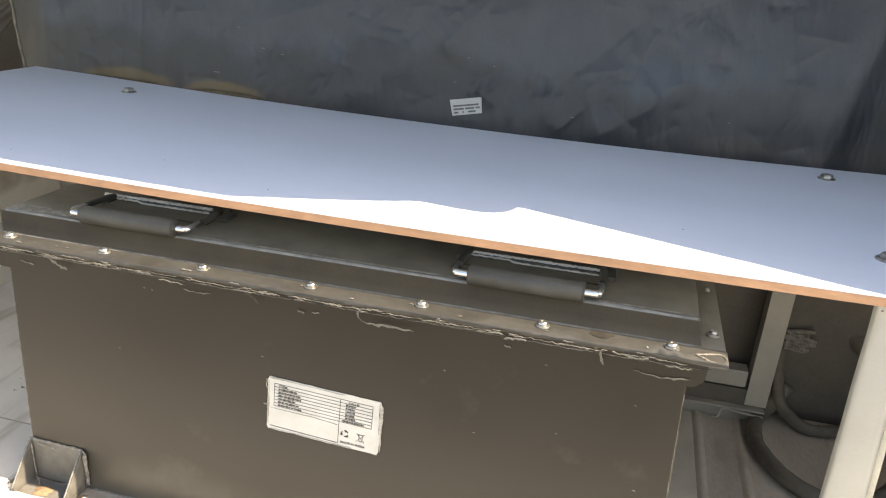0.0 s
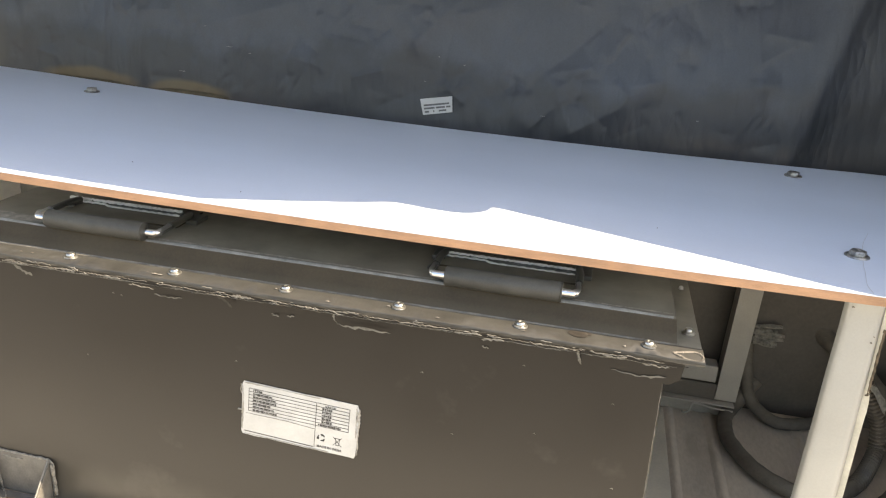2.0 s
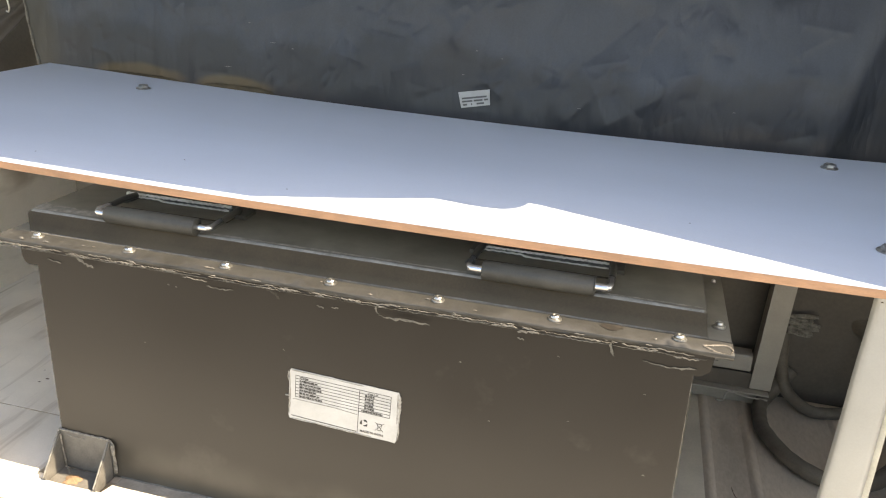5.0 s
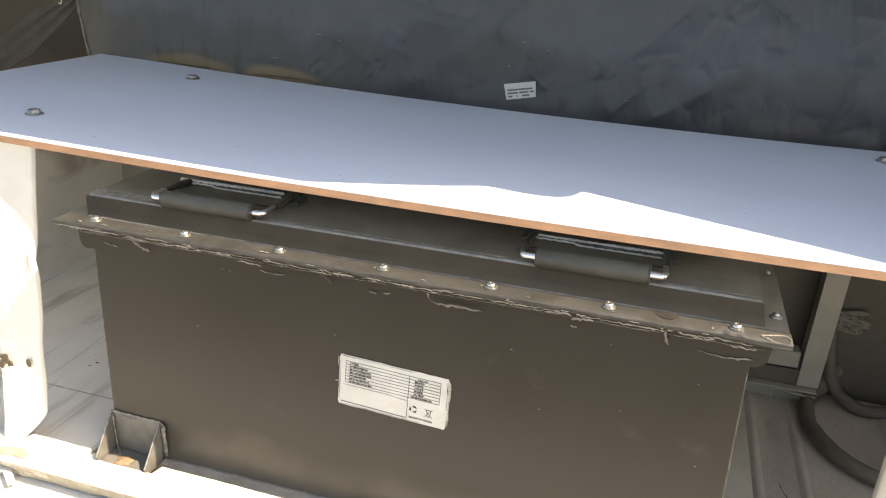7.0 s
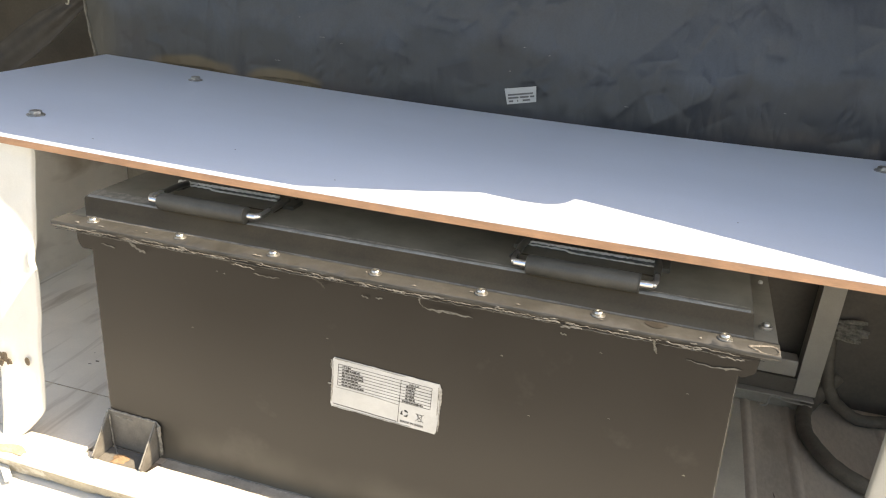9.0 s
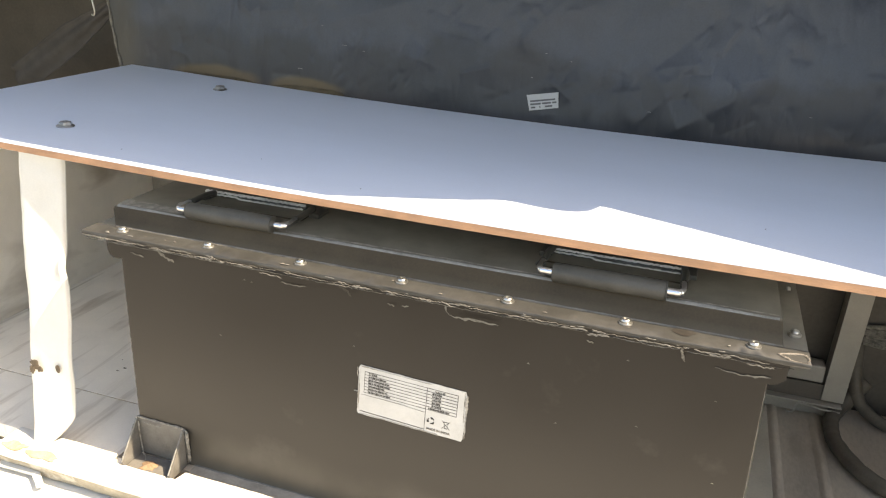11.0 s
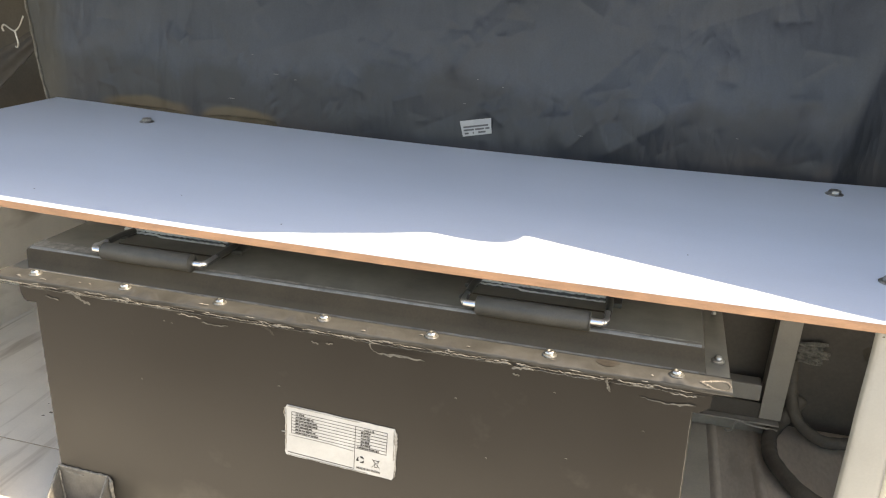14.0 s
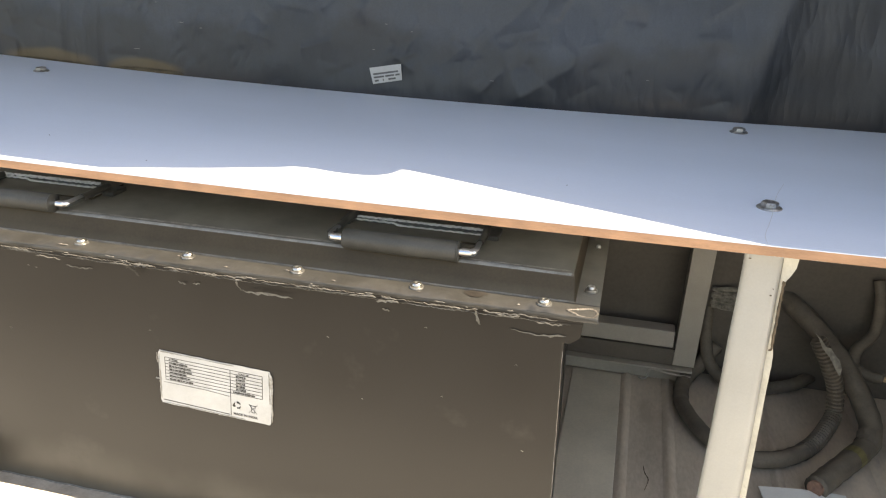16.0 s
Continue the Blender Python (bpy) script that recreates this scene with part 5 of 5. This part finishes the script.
# ---- vinyl sheet behind the board ----
CRUMPLES = ((0.025, 0.816, 0.030), (0.110, 0.807, 0.016), (0.141, 0.808, 0.016), (0.135, 0.780, 0.024), (-0.10, 0.888, 0.028), (0.301, 0.809, 0.014), (-0.35, 0.852, 0.022), (-0.27, 0.835, 0.026),
            (0.30, 0.91, 0.030), (-0.20, 0.79, 0.030), (0.435, 0.800, 0.022), (-0.285, 0.782, 0.030))
# fold lines: ends (x, z), height (below nil: towards the front), fall-off on the upper and on the lower side
FOLDS = (((0.199, 0.762), (0.262, 0.805), -0.0034, 0.036, 0.022), ((0.262, 0.805), (0.335, 0.886), -0.0034, 0.040, 0.024), ((0.140, 0.818), (0.225, 0.900), 0.0034, 0.022, 0.036),
         ((0.166, 0.834), (0.201, 0.766), -0.0030, 0.016, 0.010), ((0.148, 0.766), (0.182, 0.801), -0.0026, 0.022, 0.006), ((0.411, 0.775), (0.432, 0.850), -0.0034, 0.022, 0.030), ((0.432, 0.850), (0.414, 0.932), -0.0036, 0.020, 0.030),
         ((0.430, 0.911), (0.475, 0.906), -0.0020, 0.014, 0.008), ((-0.02, 0.865), (0.060, 0.945), -0.0030, 0.026, 0.020), ((0.020, 0.800), (0.060, 0.812), -0.0016, 0.008, 0.006), ((0.090, 0.796), (0.122, 0.822), 0.0022, 0.010, 0.012),
         ((-0.06, 0.775), (0.075, 0.842), 0.0024, 0.030, 0.030), ((-0.33, 0.86), (-0.20, 0.90), -0.0024, 0.030, 0.026), ((0.30, 0.93), (0.40, 0.965), 0.0026, 0.020, 0.030))


def small_folds():
    """Short slanting creases strewn over the sheet, most of them where it is bunched."""
    rng = random.Random(12)
    out = []
    for _ in range(170):
        x, z = rng.uniform(-0.70, 0.43), rng.uniform(0.755, 0.965)
        turn = radians(rng.choice((rng.uniform(25, 70), rng.uniform(-20, 20), rng.uniform(100, 150))))
        n = rng.uniform(0.010, 0.050)
        out.append(((x, z), (x + n * math.cos(turn), z + n * math.sin(turn)), rng.choice((-1, 1)) * rng.uniform(0.0006, 0.0018) * (1.0 if x > -0.15 else 0.75), rng.uniform(0.004, 0.012), rng.uniform(0.003, 0.009)))
    return out


ALL_FOLDS = [(f, min(f[0][0], f[1][0]), max(f[0][0], f[1][0]), min(f[0][1], f[1][1]), max(f[0][1], f[1][1]), 3.5 * max(f[3], f[4])) for f in list(FOLDS) + small_folds()]


def vinyl_y(x, z):
    """Depth of the hanging sheet, with its folds, wrinkles and the long crease."""
    y = 0.487 + (0.032 * min(1.0, max(0.0, -x / 0.75)) ** 1.3)
    y += 0.16 * (z - 0.78)
    s = (x - (0.484 + (z - 0.764) * 0.245)) * 0.97
    y += 0.003 / (1 + math.exp(-max(-30.0, min(30.0, s / 0.006)))) - 0.008 * math.exp(-((s + 0.016) / 0.034) ** 2)
    y += 0.12 * min(0.25, max(0.0, s))
    along, across = x * 0.55 + z * 0.83, z * 0.55 - x * 0.83
    # tucked in towards the board, most beyond the middle
    y += (0.004 + 0.005 * min(1.0, max(0.0, (x + 0.1) / 0.4))) * (min(1.4, max(0.0, (0.835 - z) / 0.075))) ** 1.6
    y += 0.0060 * noise.noise(Vector((along * 3.0, 1, across * 5.5)))
    y += 0.0024 * noise.noise(Vector((along * 6.0, 2, across * 13.0)))
    patch = max(0.0, min(1.0, 0.2 + 1.8 * noise.noise(Vector((x * 4.0, 8, z * 6.0)))))
    y += patch * 0.0016 * (1 - 2 * abs(noise.noise(Vector((along * 6.0, 11, across * 17.0)))))
    for fold, x_lo, x_hi, z_lo, z_hi, reach in ALL_FOLDS:
        if x < x_lo - reach or x > x_hi + reach or z < z_lo - reach or z > z_hi + reach:
            continue
        (xa, za), (xb, zb), h, above, below = fold
        dx, dz = xb - xa, zb - za
        n = math.hypot(dx, dz)
        t = ((x - xa) * dx + (z - za) * dz) / (n * n)
        d = ((z - za) * dx - (x - xa) * dz) / n
        if dx < 0:
            d = -d
        ends = 1.0 if 0 <= t <= 1 else math.exp(-((min(abs(t), abs(t - 1)) * n / (0.5 * max(above, below))) ** 2))
        if ends > 0.003:
            y += h * ends * (math.exp(-d / above) if d > 0 else math.exp(d / below))
    for cx, cz, r in CRUMPLES:
        g = ((x - cx) ** 2 + ((z - cz) * 1.4) ** 2) / (r * r)
        if g < 6:
            y += math.exp(-g) * 0.0011 * (1 - 3 * abs(noise.noise(Vector((along * 30, cx * 50, across * 75)))))
    # gathered under the top hem
    gather = max(0.0, (z - 0.940) / 0.035)
    y += 0.0035 * gather ** 2 * noise.noise(Vector((x * 55 - z * 30, 4, 0))) + 0.0020 * gather * noise.noise(Vector((x * 24 - z * 22, 9, 0)))
    y += 0.0028 * math.exp(-((x + 0.45) / 0.2) ** 2) * noise.noise(Vector((x * 26, 5, z * 3)))
    y += 0.0030 * noise.noise(Vector((x * 18, 6, z * 2))) * min(1.0, max(0.0, s / 0.03))
    return y


def vinyl_left(z):
    return -0.7245 - (z - 0.763) * 0.26


def vinyl_sheet():
    v = thing("vinyl_sheet", (0, 0.49, 0.75), "wrinkled black vinyl sheet with frayed hem behind the board", "vinyl sheet")
    bm = bmesh.new()

    def place(u, w):
        z = 0.70 + w * 0.276
        x = vinyl_left(z) + u * (0.898 - vinyl_left(z))
        return (x, vinyl_y(x, z), z + 0.0025 * noise.noise(Vector((x * 40, 3, 0))) * (w > 0.97))
    sheet(bm, 740, 130, place, (0, 0.0012, 0))
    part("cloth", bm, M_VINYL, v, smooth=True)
    hem = []
    for i in range(346):
        x = -0.77 + i * 0.0048
        w = noise.noise_vector(Vector((x * 45, 9, 0)))
        hem.append((x, vinyl_y(x, 0.975) + w.y * 0.002, 0.976 + w.z * 0.0022))
    part("hem", sweep(bmesh.new(), hem, lambda i: 0.0022 + 0.0016 * abs(noise.noise(Vector((i * 0.21, 4, 0)))), 7), M_HEMTOP, v, "frayed grey hem")
    for k, (x, z, d) in enumerate(((-0.335, 0.858, 0.003), (-0.30, 0.832, 0.009), (-0.265, 0.826, 0.004), (0.012, 0.846, 0.003), (0.048, 0.838, 0.003), (-0.005, 0.812, 0.003), (-0.375, 0.791, 0.010), (0.16, 0.783, 0.006), (0.36, 0.797, 0.004))):
        pts = [(x + d * i / 6, z + 0.001 * noise.noise(Vector((i, k, 0)))) for i in range(7)]
        yv = min(vinyl_y(px, pz) for px, pz in pts) - 0.0006
        part("scuff", ragged(bmesh.new(), pts, 0.0007, yv, k + 3.5, 0.0008), M_NICK, v, "small pale scuff")
    side = [(vinyl_left(0.76 + 0.006 * i) + 0.0006 * math.sin(i), vinyl_y(vinyl_left(0.76 + 0.006 * i), 0.76 + 0.006 * i) - 0.001, 0.76 + 0.006 * i) for i in range(37)]
    part("side_hem", sweep(bmesh.new(), side, lambda i: 0.0022 + 0.0008 * math.sin(i * 1.1), 7), M_HEM, v, "pale worn side hem")
    return v


vinyl_sheet()
tagged(box_part("vinyl_rod", (-1.45, 1.45, 0.522, 0.542, 0.984, 1.03), M_BLACKRAIL, None, "", 0.004), "dark grey rail above the vinyl sheet", "rail", kind="structure")


def sheet_tag():
    """Small printed sticker on the vinyl."""
    q = [(-0.0075, 0.7880), (0.0370, 0.7962), (0.0390, 0.7747), (-0.0020, 0.7665)]
    y = min(vinyl_y(x, z) for x, z in q) - 0.0012
    t = part("sticker", prism(bmesh.new(), q, "y", y, y + 0.0012), M_TAG, None)
    tagged(t, "small white printed sticker on the black vinyl", "sticker")

    def line(a, b, v, h):
        def at(u, w):
            top = Vector(q[0]).lerp(Vector(q[1]), u)
            low = Vector(q[3]).lerp(Vector(q[2]), u)
            return tuple(top.lerp(low, w))
        part("print_bar", prism(bmesh.new(), [at(a, v), at(b, v), at(b, v + h), at(a, v + h)], "y", y - 0.0002, y), M_TAGINK, t)
    for a, b, v in ((0.08, 0.90, 0.36), (0.07, 0.42, 0.56), (0.46, 0.76, 0.56), (0.80, 0.94, 0.56), (0.08, 0.22, 0.77), (0.36, 0.40, 0.77), (0.55, 0.80, 0.77)):
        line(a, b, v, 0.11)


sheet_tag()


def foam(x0, x1, zt, seed):
    """Brown lining bulging out between the board and the vinyl."""
    bm = bmesh.new()

    def place(u, v):
        x = x0 + u * (x1 - x0)
        edge = math.sin(math.pi * min(1, max(0, u))) ** 0.16
        a = v * math.pi
        z = 0.750 + (zt - 0.750) * edge * math.sin(a * 0.5 + 0.0) * (1 + 0.22 * noise.noise(Vector((x * 20, seed, 0))) + 0.06 * noise.noise(Vector((x * 90, seed, 0))))
        y = vinyl_y(x, 0.77) - 0.001 - 0.010 * edge * math.cos(a * 0.5) + 0.0015 * noise.noise(Vector((x * 60, z * 60, seed)))
        return (x, y, z)
    sheet(bm, 50, 10, place)
    return tagged(part("foam_lining", bm, M_FOAM, None, smooth=True), "brown foam lining bulging out below the black vinyl", "foam", "foam linings")


foam(-0.63, -0.452, 0.7655, 1)
foam(-0.428, -0.292, 0.7640, 2)


# ---- beyond the board: strap and wire hook ----
def strap():
    bm = bmesh.new()

    def place(u, v):
        p = Vector((-0.765, 0.555, 0.855)).lerp(Vector((-1.02, 0.575, 0.70)), u)
        half = 0.012 + 0.016 * min(1, u * 2.2)
        d = Vector((0.5, 0, -0.85)) * (v - 0.5) * 2 * half
        return p + d + Vector((0, 0.004 * math.sin(v * 9), 0.003 * noise.noise(Vector((u * 9, v * 3, 0)))))
    sheet(bm, 40, 14, place, (0, 0.002, 0))
    return tagged(part("webbing_strap", bm, M_STRAP, None, smooth=True), "frayed grey webbing strap hanging across the dark side", "strap")


strap()


def wire_hook():
    pts = curve([(-0.791, 0.515, 0.866), (-0.793, 0.515, 0.872), (-0.788, 0.515, 0.8765), (-0.776, 0.515, 0.870), (-0.768, 0.515, 0.868), (-0.758, 0.515, 0.876), (-0.748, 0.515, 0.892)], 8)
    h = part("wire_hook", sweep(bmesh.new(), pts, 0.0014, 8), M_STEEL, None, smooth=True)
    part("wire_leg", sweep(bmesh.new(), curve([(-0.768, 0.514, 0.868), (-0.766, 0.514, 0.858), (-0.7645, 0.514, 0.848), (-0.767, 0.514, 0.842), (-0.771, 0.514, 0.843)], 8), 0.0014, 8), M_STEEL, h, smooth=True)
    return tagged(h, "bright bent wire hook at the edge of the vinyl", "hook")


wire_hook()
